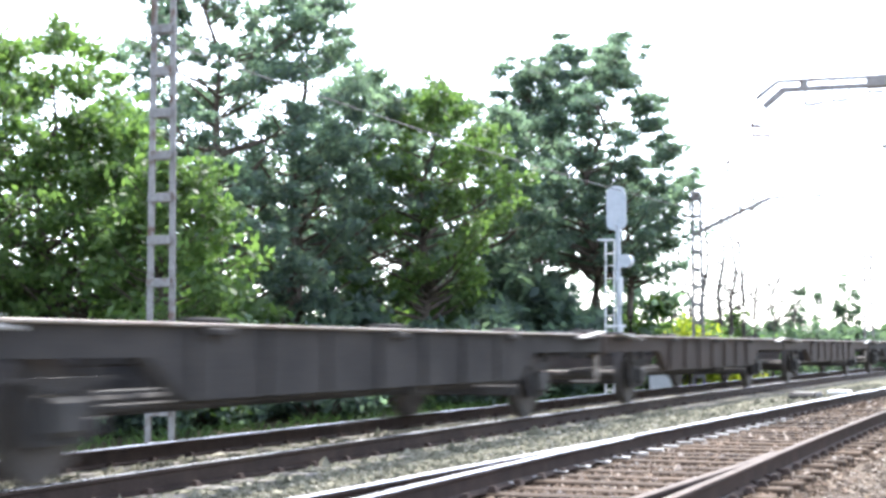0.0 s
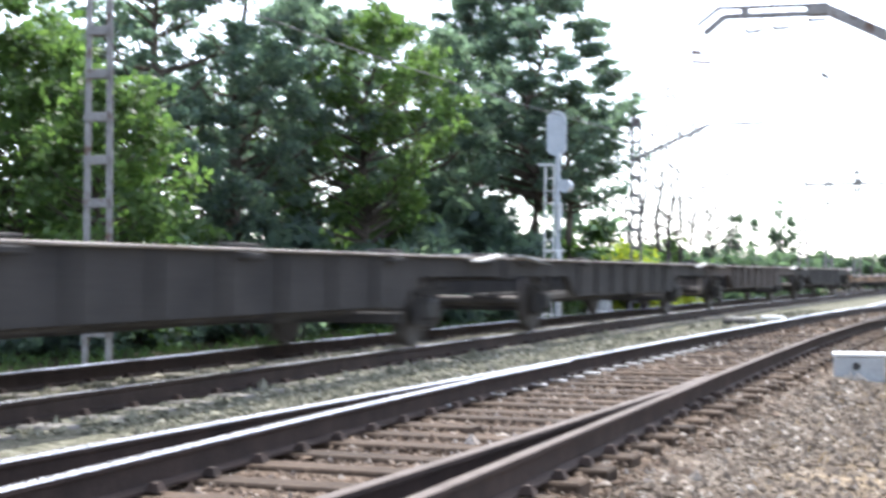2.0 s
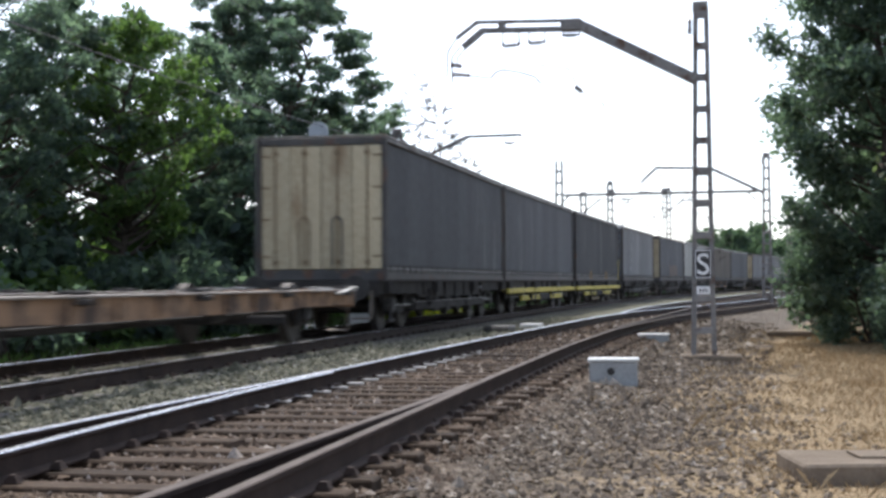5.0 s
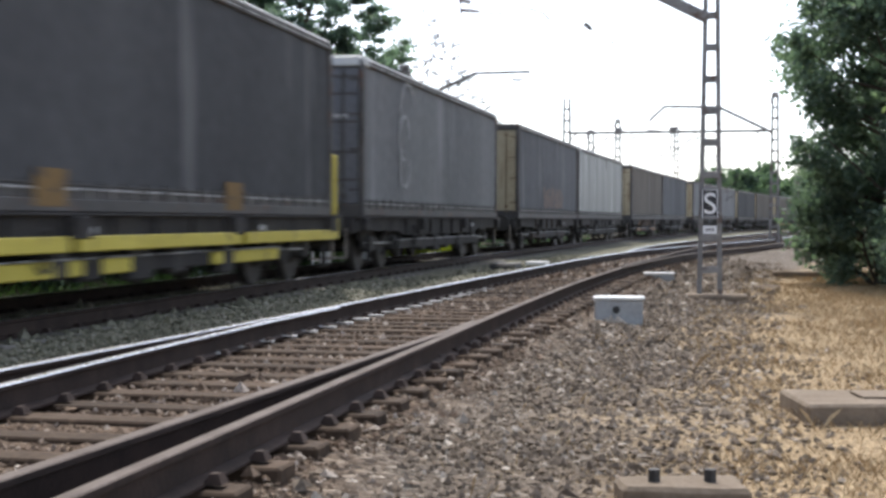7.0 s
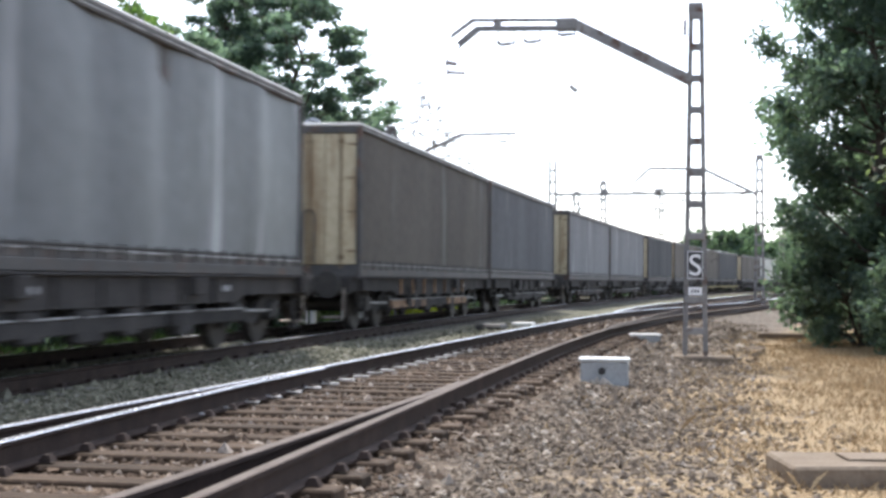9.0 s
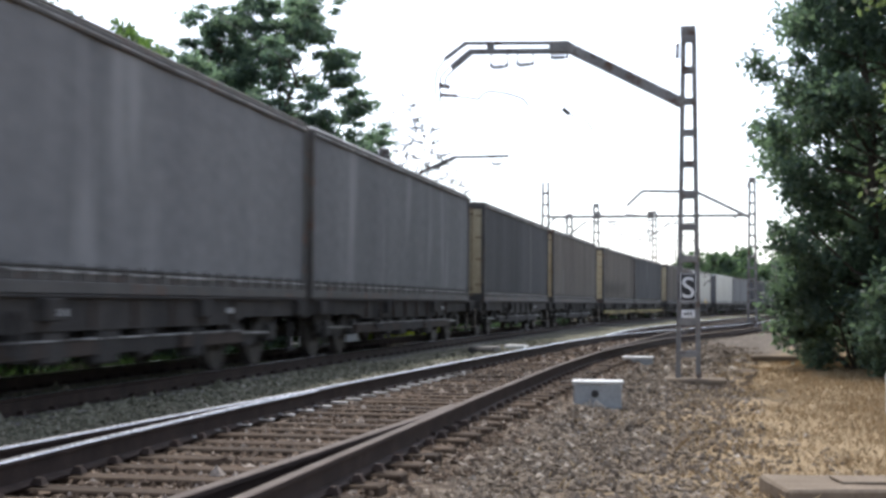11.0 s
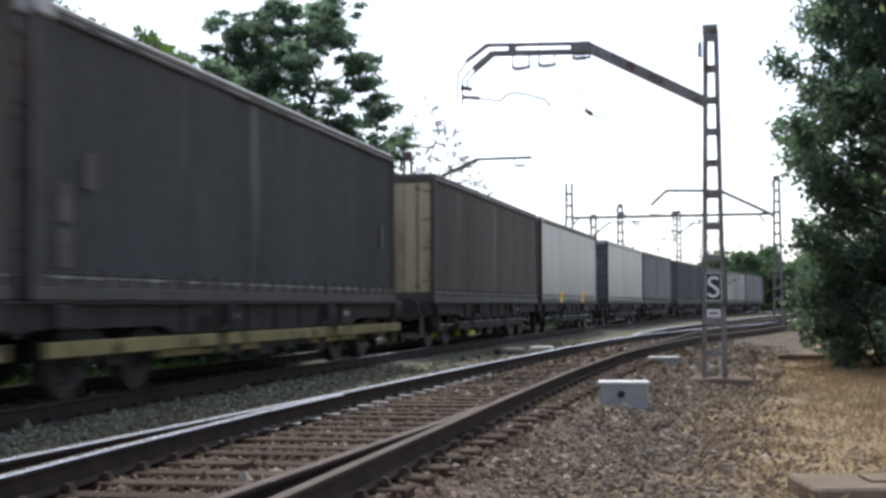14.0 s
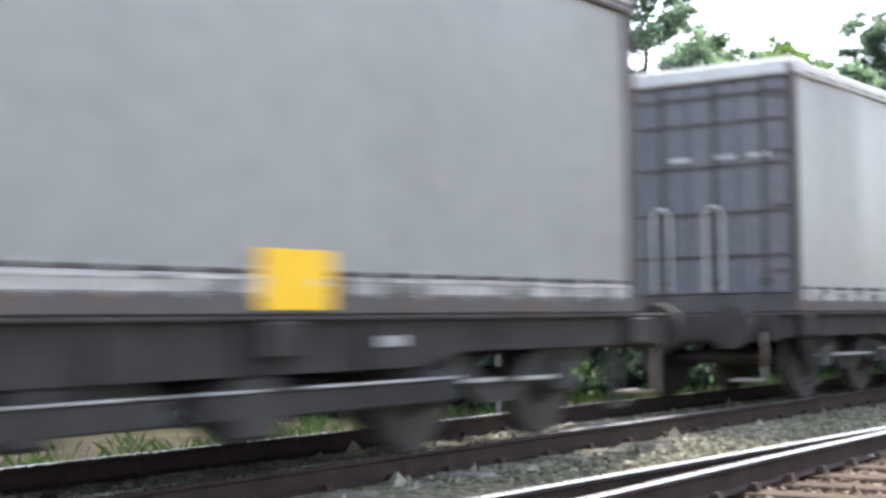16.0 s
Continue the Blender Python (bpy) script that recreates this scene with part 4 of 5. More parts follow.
def make_train():
    for a, b, sill, kind, label, front, rear in WAGONS:
        n = b - a
        w = make_wagon(n, sill, kind, label, "wagons of the train", front, rear)
        MOVING.append((w, (a + b) / 2, 0.0))
        if sill in (UNDER_YELLOW, UNDER_TAN):
            for x in (-1.30, 1.30):
                for y0, y1 in ((-n / 2 + 0.3, -n / 6 - 0.1), (-n / 6 + 0.1, n / 6 - 0.1), (n / 6 + 0.1, n / 2 - 0.3)):
                    bm = bmesh.new()
                    low = 0.60 if a < 0 else 0.45
                    box(bm, x - 0.035, x + 0.035, y0, y1, low, low + 0.15, 0.012)
                    part("side_beam", bm, sill, w, "scuffed yellow side beam")
        if sill is UNDER_YELLOW and -66 < a < -60:
            for e in (1,):
                bm = bmesh.new()
                box(bm, 1.08, 1.25, e * (n / 2 - 0.12) - 0.07, e * (n / 2 - 0.12) + 0.07, 0.98, 1.95, 0.03)
                part("end_post", bm, UNDER_YELLOW, w, "yellow upright post")
    for i, (a, b, curtain, door, extra, label) in enumerate(LOADS):
        c = make_container(b - a, curtain, door, label, i, extra=extra)
        MOVING.append((c, (a + b) / 2, FLOOR))


make_train()

# ---- masts and overhead line ----
def lattice(parent, base, top, w0, w1, mat, plates, heavy=1.0):
    """Two tapering channel legs, tied by batten plates."""
    for s in (-1, 1):
        bm = bmesh.new()
        beam(bm, (s * w0 / 2, 0, base), (s * w1 / 2, 0, top), 0.034 * heavy, 0.08 * heavy)
        part("leg", bm, mat, parent)
    k = len(plates)
    for z in plates:
        w = w0 + (w1 - w0) * (z - base) / (top - base)
        bm = bmesh.new()
        box(bm, -w / 2 - 0.012, w / 2 + 0.012, -0.075, -0.058, z - 0.055, z + 0.055, 0.004)
        box(bm, -w / 2 - 0.012, w / 2 + 0.012, 0.058, 0.075, z - 0.055, z + 0.055, 0.004)
        part("batten_plate", bm, mat, parent)


def insulator(bm, a, b):
    a, b = Vector(a), Vector(b)
    n = 6
    for i in range(n):
        p, q = a.lerp(b, (i + 0.1) / n), a.lerp(b, (i + 0.6) / n)
        beam(bm, p, q, 0.11, 0.05, sides=10)
    beam(bm, a, b, 0.035, sides=6)


def loop_hanger(bm, x, z, w, h):
    """A U-shaped strap that hangs below an arm, with an insulator across its foot."""
    for e in (-0.5, 0.5):
        beam(bm, (x + e * w, 0, z), (x + e * w * 1.04, 0, z - h * 0.75), 0.022, sides=6)
        beam(bm, (x + e * w * 1.04, 0, z - h * 0.75), (x + e * w * 0.8, 0, z - h), 0.06, sides=8)
    insulator(bm, (x - 0.36 * w, 0, z - h), (x + 0.36 * w, 0, z - h * 0.92))


def bent_arm(mast):
    """The near mast's arm: a deep channel up from the mast to a splice plate, two chords beyond it, their ends bent down, and the tubes and insulators that hang there."""
    for d in (-0.07, 0.07):
        bm = bmesh.new()
        beam(bm, (-0.08, d, 4.27), (-2.04, d, 5.28), 0.05, 0.17)
        part("arm_channel", bm, STEEL_GREY, mast)
    bm = bmesh.new()
    for f in np.linspace(0.06, 0.94, 8):
        x, z = -0.08 - 1.96 * f, 4.27 + 1.01 * f
        box(bm, x - 0.04, x + 0.04, -0.045, 0.045, z - 0.04, z + 0.04)
    part("arm_tie", bm, STEEL_GREY, mast)["kind"] = "stuff"
    bm = bmesh.new()
    box(bm, -2.34, -1.99, -0.11, 0.11, 5.17, 5.38, 0.02)
    part("splice_plate", bm, STEEL_GREY, mast)
    bm = bmesh.new()
    beam(bm, (-2.2, 0, 5.355), (-3.8, 0, 5.395), 0.06, 0.055)
    beam(bm, (-3.79, 0, 5.40), (-4.16, 0, 5.13), 0.06, 0.06)
    part("upper_chord", bm, STEEL_GREY, mast)
    bm = bmesh.new()
    beam(bm, (-2.2, 0, 5.215), (-3.72, 0, 5.245), 0.09, 0.085)
    beam(bm, (-3.70, 0, 5.245), (-4.04, 0, 4.97), 0.09, 0.10)
    part("lower_chord", bm, STEEL_GREY, mast)
    bm = bmesh.new()
    box(bm, -3.42, -3.30, -0.05, 0.05, 5.23, 5.41, 0.01)
    part("chord_clamp", bm, STEEL_GREY, mast)
    for x, w, h in ((-3.21, 0.28, 0.23), (-2.76, 0.27, 0.20), (-2.17, 0.28, 0.09)):
        bm = bmesh.new()
        loop_hanger(bm, x, 5.19, w, h)
        part("hanger", bm, STEEL_GREY, mast)
    for points in (((-4.16, 5.13), (-4.31, 4.91), (-4.33, 4.47)), ((-4.08, 4.99), (-4.24, 4.81), (-4.24, 4.37)), ((-3.99, 4.96), (-4.14, 4.81), (-4.15, 4.68))):
        bm = bmesh.new()
        for a, b in zip(points[:-1], points[1:]):
            beam(bm, (a[0], 0, a[1]), (b[0], 0, b[1]), 0.028, sides=6)
        part("hanging_tube", bm, STEEL_GREY, mast)
    bm = bmesh.new()
    insulator(bm, (-4.26, 0, 4.68), (-4.06, 0, 4.64))
    insulator(bm, (-4.22, 0, 4.51), (-3.92, 0, 4.48))
    part("arm_insulator", bm, PORCELAIN, mast)
    bm = bmesh.new()
    rod = ((-3.95, 4.48), (-3.56, 4.42), (-3.48, 4.52), (-3.35, 4.56), (-3.07, 4.51), (-2.80, 4.42), (-2.70, 4.30))
    for a, b in zip(rod[:-1], rod[1:]):
        beam(bm, (a[0], 0, a[1]), (b[0], 0, b[1]), 0.03, sides=6)
    part("registration_arm", bm, STEEL_GREY, mast)
    bm = bmesh.new()
    rod = ((-3.37, 4.70), (-2.97, 4.67), (-2.24, 4.55), (-2.10, 4.28))
    for a, b in zip(rod[:-1], rod[1:]):
        beam(bm, (a[0], 0.1, a[1]), (b[0], 0.1, b[1]), 0.022, sides=6)
    insulator(bm, (-2.12, 0.1, 4.24), (-2.00, 0.1, 4.14))
    beam(bm, (-2.0, 0.1, 4.14), (-1.71, 0.1, 4.03), 0.022, sides=6)
    beam(bm, (-1.71, 0.1, 4.03), (-1.62, 0.1, 3.87), 0.022, sides=6)
    part("steady_arm", bm, STEEL_GREY, mast)


def make_mast(name, m, label, top, w0, w1, mat, arm=None, base=-0.45, footing=True):
    mast = thing(name, m, label, "catenary mast", "catenary masts along the line")
    n = int((top - base) / 0.56)
    lattice(mast, base, top, w0, w1, mat, [base + 0.55 + i * (top - base - 0.65) / n for i in range(n + 1)], 1.5 if m.translation.y > 60 else 1.0)
    if footing:
        bm = bmesh.new()
        box(bm, -0.42, 0.62, -0.34, 0.34, base - 0.4, base + 0.15, 0.03)
        part("footing", bm, SLAB, mast, "low concrete footing")
    bm = bmesh.new()
    box(bm, -w1 / 2 - 0.05, w1 / 2 + 0.03, -0.06, 0.06, top - 0.08, top + 0.12, 0.02)
    part("cap", bm, mat, mast)
    bm = bmesh.new()
    insulator(bm, (-w1 / 2 - 0.10, 0, top - 0.42), (-w1 / 2 - 0.10, 0, top - 0.14))
    part("insulator", bm, PORCELAIN, mast)
    if arm:
        z0, (x1, z1), (x2, z2), (x3, z3) = arm
        for d in (-0.09, 0.09):
            bm = bmesh.new()
            beam(bm, (0, d, z0), (x1, d, z1), 0.05, 0.075)
            beam(bm, (x1, d, z1), (x2, d, z2), 0.05, 0.06)
            part("arm_channel", bm, mat, mast)
        bm = bmesh.new()
        loop_hanger(bm, x1 + (x2 - x1) * 0.78, z2 - 0.02, 0.28, 0.22)
        part("hanger", bm, STEEL_GREY, mast)
        bm = bmesh.new()
        beam(bm, (x3 - 0.35, 0, z3 - 0.25), (x3 - 0.9, 0, z3 - 0.62), 0.022, sides=6)
        beam(bm, (x3 - 0.9, 0, z3 - 0.62), (x3 + 0.3, 0, z3 - 0.72), 0.022, sides=6)
        part("registration_arm", bm, STEEL_GREY, mast)
    return mast


def at(x, y, z=0.0):
    """A pose whose x axis points across the tracks there."""
    return pose(x, y, z, 0, 0, -math.degrees(heading(y)))


def make_masts():
    m = make_mast("catenary_mast", at(4.83, 24.3), "tapered grey lattice mast with a bent arm over the track", 5.46, 0.34, 0.17, STEEL_GREY, None, -0.45)
    bent_arm(m)
    bm = bmesh.new()
    box(bm, -0.145, 0.145, -0.105, -0.085, 0.96, 1.44, 0.004)
    sign = part("sign_board", bm, BLACK_SIGN, m, "black sign with a white letter S")
    cu = bpy.data.curves.new("letter", "FONT")
    cu.body, cu.size, cu.align_x, cu.extrude = "S", 0.50, "CENTER", 0.002
    letter = new("letter", cu)
    letter.data.materials.append(SIGN_WHITE)
    letter.parent = sign
    letter.matrix_basis = pose(0, -0.110, 1.03, 90, 0, 0)
    bm = bmesh.new()
    for a, b, c, d in ((-0.13, -0.118, 0.97, 1.43), (0.118, 0.13, 0.97, 1.43), (-0.13, 0.13, 0.97, 0.982), (-0.13, 0.13, 1.418, 1.43)):
        box(bm, a, b, -0.1075, -0.105, c, d)
    part("sign_border", bm, SIGN_WHITE, sign)
    bm = bmesh.new()
    box(bm, -0.11, 0.11, -0.10, -0.085, 0.70, 0.83, 0.003)
    plate = part("number_plate", bm, SIGN_WHITE, m, "small white plate with dark bars")
    for x in (-0.05, 0.0, 0.05):
        bm = bmesh.new()
        box(bm, x - 0.015, x + 0.015, -0.1025, -0.1, 0.74, 0.79)
        part("bar", bm, BLACK_SIGN, plate)
    # the portal over both tracks, the mast with the same arm at its end, and masts beyond
    end = make_mast("catenary_mast", at(17.72, 73.0), "grey lattice mast with a bent arm beside dry grass", 7.2, 0.42, 0.24, STEEL_GREY, None, -0.48)
    for d in (-0.12, 0.12):
        bm = bmesh.new()
        for a, b, w in (((-0.1, 5.3), (-2.77, 6.62), 0.15), ((-2.77, 6.62), (-5.48, 6.70), 0.12), ((-5.48, 6.70), (-6.26, 5.98), 0.10)):
            beam(bm, (a[0], d, a[1]), (b[0], d, b[1]), 0.06, w)
        part("arm_channel", bm, STEEL_GREY, end)
    bm = bmesh.new()
    beam(bm, (-6.26, 0, 5.98), (-6.35, 0, 5.55), 0.05, sides=6)
    insulator(bm, (-6.35, 0, 5.52), (-5.91, 0, 5.49))
    beam(bm, (-5.9, 0, 5.49), (-5.1, 0, 5.40), 0.04, sides=6)
    part("registration_arm", bm, STEEL_GREY, end)
    for x in (-5.19, -4.05):
        bm = bmesh.new()
        loop_hanger(bm, x, 6.64, 0.45, 0.34)
        part("hanger", bm, STEEL_GREY, end)
    portal = thing("portal_mast", at(7.72, 76.8), "grey lattice mast carrying a long cross beam", "catenary mast", "catenary masts along the line")
    lattice(portal, -0.5, 7.27, 0.46, 0.28, STEEL_GREY, [0.1 + 0.6 * i for i in range(12)], 1.5)
    bm = bmesh.new()
    box(bm, 0.1, 10.2, -0.06, 0.06, 5.38, 5.52, 0.01)
    part("cross_beam", bm, STEEL_GREY, portal)
    bm = bmesh.new()
    beam(bm, (0.12, 0, 5.0), (0.5, 0, 5.4), 0.07)
    beam(bm, (10.1, 0, 5.0), (9.7, 0, 5.4), 0.07)
    part("knee_brace", bm, STEEL_GREY, portal)
    for x in (2.75, 5.5):
        bm = bmesh.new()
        box(bm, x - 0.16, x + 0.16, -0.11, 0.11, 5.34, 5.70, 0.03)
        part("clamp", bm, STEEL_GREY, portal)
    bm = bmesh.new()
    for d in (-0.09, 0.09):
        beam(bm, (5.5 + d, 0, 5.34), (5.5 + d, 0, 4.1), 0.05)
    for k in range(5):
        box(bm, 5.40, 5.60, -0.02, 0.02, 4.15 + 0.26 * k, 4.21 + 0.26 * k)
    beam(bm, (5.5, 0, 4.45), (6.5, 0, 5.05), 0.05, sides=6)
    beam(bm, (6.5, 0, 5.05), (7.7, 0, 5.08), 0.05, sides=6)
    part("dropper", bm, STEEL_GREY, portal, "short hanging lattice post with an arm")
    for x, y, top, arm in ((9.9, 84.6, 6.0, (4.9, (0.97, 5.66), (2.95, 5.64), (3.0, 5.6))), (12.8, 94.6, 7.3, None), (21.4, 122.0, 8.6, (6.7, (1.37, 7.9), (3.3, 7.9), (3.4, 7.8))), (33.0, 128.0, 7.5, None)):
        make_mast("catenary_mast", at(x, y), "distant grey lattice mast", top, 0.42, 0.26, STEEL_GREY, arm, -0.5, False)
    make_mast("catenary_mast", at(-0.42, 43.3), "slender grey lattice mast with an arm before bare trees", 5.35, 0.32, 0.22, STEEL_GREY, (4.25, (2.13, 5.17), (3.72, 5.18), (3.78, 5.15)), -0.45)
    make_mast("catenary_mast", at(-6.75, 17.35), "tall grey-green lattice mast before the wood", 6.1, 0.35, 0.27, STEEL_GREY, None, -0.4, False)
    # wires
    def wire(label, points, r=0.006, sag=0.0):
        cu = bpy.data.curves.new("overhead_wire", "CURVE")
        cu.dimensions, cu.bevel_depth, cu.bevel_resolution = "3D", r, 1
        n = 24
        sp = cu.splines.new("POLY")
        pts = []
        for p, q in zip(points[:-1], points[1:]):
            for i in range(n):
                f = i / n
                v = Vector(p).lerp(Vector(q), f)
                v.z -= sag * 4 * f * (1 - f)
                pts.append(v)
        pts.append(Vector(points[-1]))
        sp.points.add(len(pts) - 1)
        for i, v in enumerate(pts):
            sp.points[i].co = (*v, 1)
        cu.materials.append(WIRE)
        tagged(new("overhead_wire", cu), label, "wire", "overhead wires")
    wire("feeder wire from mast to mast before trees", [beside(-25, -7.0, 5.2), (-6.6, 17.35, 4.72), (-0.3, 43.3, 4.9), (7.6, 76.8, 6.4), (21.3, 122.0, 7.6)], 0.011, 0.15)
    wire("thin contact wire over the turnout track", [beside(y, 0.0, 4.55) for y in (-25, 24.4, 63, 120)], 0.004, 0.03)
    wire("thin contact wire over the main line", [beside(y, 0, 4.95, MAIN) for y in (-25, 43, 77, 120)], 0.004, 0.03)


make_masts()


# ---- signal ----
def make_signal():
    s = thing("railway_signal", at(-2.27, 35.8), "grey railway signal seen from behind, with ladder", "signal")
    bm = bmesh.new()
    n, pts = 10, []
    for i in range(n + 1):
        a = math.pi * i / n
        pts.append((0.245 * math.cos(a), 4.62 + 0.24 * math.sin(a)))
    for i in range(n + 1):
        a = math.pi + math.pi * i / n
        pts.append((0.245 * math.cos(a), 3.93 + 0.17 * math.sin(a)))
    f = bm.faces.new([bm.verts.new((x, -0.03, z)) for x, z in pts])
    r = bmesh.ops.extrude_face_region(bm, geom=[f])
    bmesh.ops.translate(bm, vec=(0, 0.06, 0), verts=[v for v in r["geom"] if isinstance(v, bmesh.types.BMVert)])
    bmesh.ops.recalc_face_normals(bm, faces=bm.faces)
    part("head_board", bm, SIGNAL_GREY, s, "rounded pale grey back board")
    for z in (4.0, 4.3, 4.6):
        bm = bmesh.new()
        beam(bm, (0, 0.03, z), (0, 0.30, z), 0.24, sides=14)
        part("lamp_hood", bm, BLACK_IRON, s)
    bm = bmesh.new()
    beam(bm, (0.05, -0.04, -0.5), (0.05, -0.04, 3.9), 0.13, sides=12)
    part("post", bm, SIGNAL_GREY, s)
    bm = bmesh.new()
    box(bm, 0.06, 0.17, -0.16, -0.04, 1.95, 2.62, 0.02)
    part("cable_box", bm, LADDER_WHITE, s, "narrow white cable box")
    bm = bmesh.new()
    beam(bm, (0.22, -0.08, 3.02), (0.22, 0.2, 3.02), 0.32, sides=16)
    part("small_lamp", bm, SIGNAL_GREY, s, "round grey auxiliary lamp")
    for x in (-0.26, -0.04):
        bm = bmesh.new()
        beam(bm, (x - 0.03, -0.12, -0.4), (x + 0.02, -0.12, 3.5), 0.035)
        part("ladder_rail", bm, LADDER_WHITE, s)
    bm = bmesh.new()
    beam(bm, (-0.27, -0.12, 0), (-0.05, -0.12, 0), 0.022, sides=6)
    repeat("rung", bm, LADDER_WHITE, s, [pose(0, 0, -0.1 + 0.3 * i) for i in range(12)])
    bm = bmesh.new()
    beam(bm, (-0.45, -0.12, 3.55), (-0.05, -0.12, 3.55), 0.03)
    beam(bm, (-0.45, 0.25, 3.55), (-0.05, 0.25, 3.55), 0.03)
    beam(bm, (-0.45, -0.12, 3.55), (-0.45, 0.25, 3.55), 0.03)
    part("guard_hoop", bm, LADDER_WHITE, s)
    bm = bmesh.new()
    box(bm, -0.26, 0.2, -0.16, 0.06, 1.42, 1.47, 0.01)
    part("platform", bm, LADDER_WHITE, s)
    bm = bmesh.new()
    box(bm, 0.06, 0.16, -0.16, -0.04, -0.5, 1.42, 0.01)
    part("cable_duct", bm, LADDER_WHITE, s)


make_signal()


# ---- trees ----
def leaf_cloud(clumps, count, size, rng, flat=0.5):
    """Small leaf blades round the clumps (centre, radius): arrays of verts and faces."""
    c = np.array([p for p, r in clumps])
    r = np.array([r for p, r in clumps])
    w = r ** 2
    pick = rng.choice(len(c), size=count, p=w / w.sum())
    d = rng.normal(size=(count, 3))
    d /= np.linalg.norm(d, axis=1, keepdims=True)
    rad = r[pick] * np.minimum(np.abs(rng.normal(0.60, 0.32, count)), 1.2)
    p = c[pick] + d * rad[:, None] * np.array([1, 1, flat])
    p[:, 2] -= 0.12 * rng.random(count)
    nrm = rng.normal(size=(count, 3)) * 0.75 + np.array([0, 0, 0.7])
    nrm /= np.linalg.norm(nrm, axis=1, keepdims=True)
    u = np.cross(nrm, rng.normal(size=(count, 3)))
    u /= np.linalg.norm(u, axis=1, keepdims=True)
    v = np.cross(nrm, u)
    a = size * (0.6 + 0.8 * rng.random(count))[:, None]
    b = a * 0.5
    quad = np.stack([p - u * a, p + v * b, p + u * a, p - v * b], 1).reshape(-1, 3)
    return quad, np.arange(count * 4).reshape(-1, 4)


def leaf_object(name, quad, idx, mat, parent):
    me = bpy.data.meshes.new(name)
    me.from_pydata(quad.tolist(), [], idx.tolist())
    me.materials.append(mat)
    ob = new(name, me)
    ob.parent = parent
    return ob


def make_tree(name, x, y, height, spread, bare, flat, mat_leaf, label, seed, lean=0.0, leaves=6000, size=0.13, clump=0.75, bark=None, stems=1, pads=64, outline=None):
    """A trunk that forks into limbs; uneven pads of leaves at their ends, with gaps between. bare: the height of the lowest leaves; outline: the crown's width at five heights, where it is not round."""
    rng = np.random.default_rng(seed)
    rnd = random.Random(seed)
    base = ground_height(x, y) if abs(x) < 60 and y < 140 else -0.5
    t = thing(name, pose(x, y, base), label, "tree", "trees along the line")
    verts, faces, clumps = [], [], []
    girth = (0.042 if leaves else 0.024) * height ** 0.75 / stems ** 0.4
    for q in range(stems):
        foot = Vector((rnd.uniform(-1, 1) * (stems - 1) * 0.7, rnd.uniform(-1, 1) * (stems - 1) * 0.5, -0.1))
        n = 7
        pts = [foot]
        for i in range(1, n + 1):
            f = i / n
            pts.append(foot + Vector((lean * f * height * 0.3 + rnd.uniform(-0.2, 0.2) * f * 2, rnd.uniform(-0.3, 0.3) * f, height * 0.86 * f)))
        tube(verts, faces, pts, [girth * (1.25 if i == 0 else 1 - 0.88 * i / n) for i in range(n + 1)], 8)
        for k in range(pads // stems):
            g = (k + rnd.random()) / (pads // stems)
            z = bare + (height - bare) * (0.03 + 0.95 * g)
            shape = float(np.interp(g, [0, 0.25, 0.5, 0.75, 1], outline)) if outline else max(math.sin(math.pi * (0.16 + 0.76 * g)), 0.2) ** 0.8
            a = k * 2.39996 + rnd.uniform(-0.6, 0.6)
            lobe = 1 + 0.28 * math.sin(3 * a + seed) + 0.2 * noise.noise((math.cos(a) * 1.3, math.sin(a) * 1.3, z * 0.5 + seed))
            r = spread * shape * lobe * (0.35 + 0.75 * rnd.random() ** 0.55)
            f = min(max((z - 0.45 * r) / (height * 0.86), 0.1), 0.97)
            i = min(int(f * n), n - 1)
            o = pts[i].lerp(pts[i + 1], f * n - i)
            axis = foot + Vector((lean * min(z / height, 1) * height * 0.3, 0, 0))
            end = Vector((axis.x + math.cos(a) * r, axis.y + math.sin(a) * r, z))
            mid = o.lerp(end, 0.5) + Vector((0, 0, -0.10 * r + rnd.uniform(-0.1, 0.15)))
            tube(verts, faces, [o, mid, end], [girth * 0.40 * (1.12 - f), girth * 0.22 * (1.12 - f), 0.010 if leaves else 0.022], 5)
            for w in (0.62, 0.85, 1.05):
                c = mid.lerp(end, w) + Vector((rnd.gauss(0, 0.3), rnd.gauss(0, 0.3), rnd.gauss(0, 0.10))) * clump
                clumps.append((c, clump * rnd.uniform(0.4, 0.95)))
                if not leaves:
                    tube(verts, faces, [mid.lerp(end, w * 0.7), c], [0.026, 0.012], 4)
    mesh_object("trunk", verts, faces, bark or BARK, t, True)
    if leaves:
        quad, idx = leaf_cloud([(tuple(p), r) for p, r in clumps], leaves, size, rng, flat or 0.42)
        leaf_object("crown", quad, idx, mat_leaf, t)
    return t


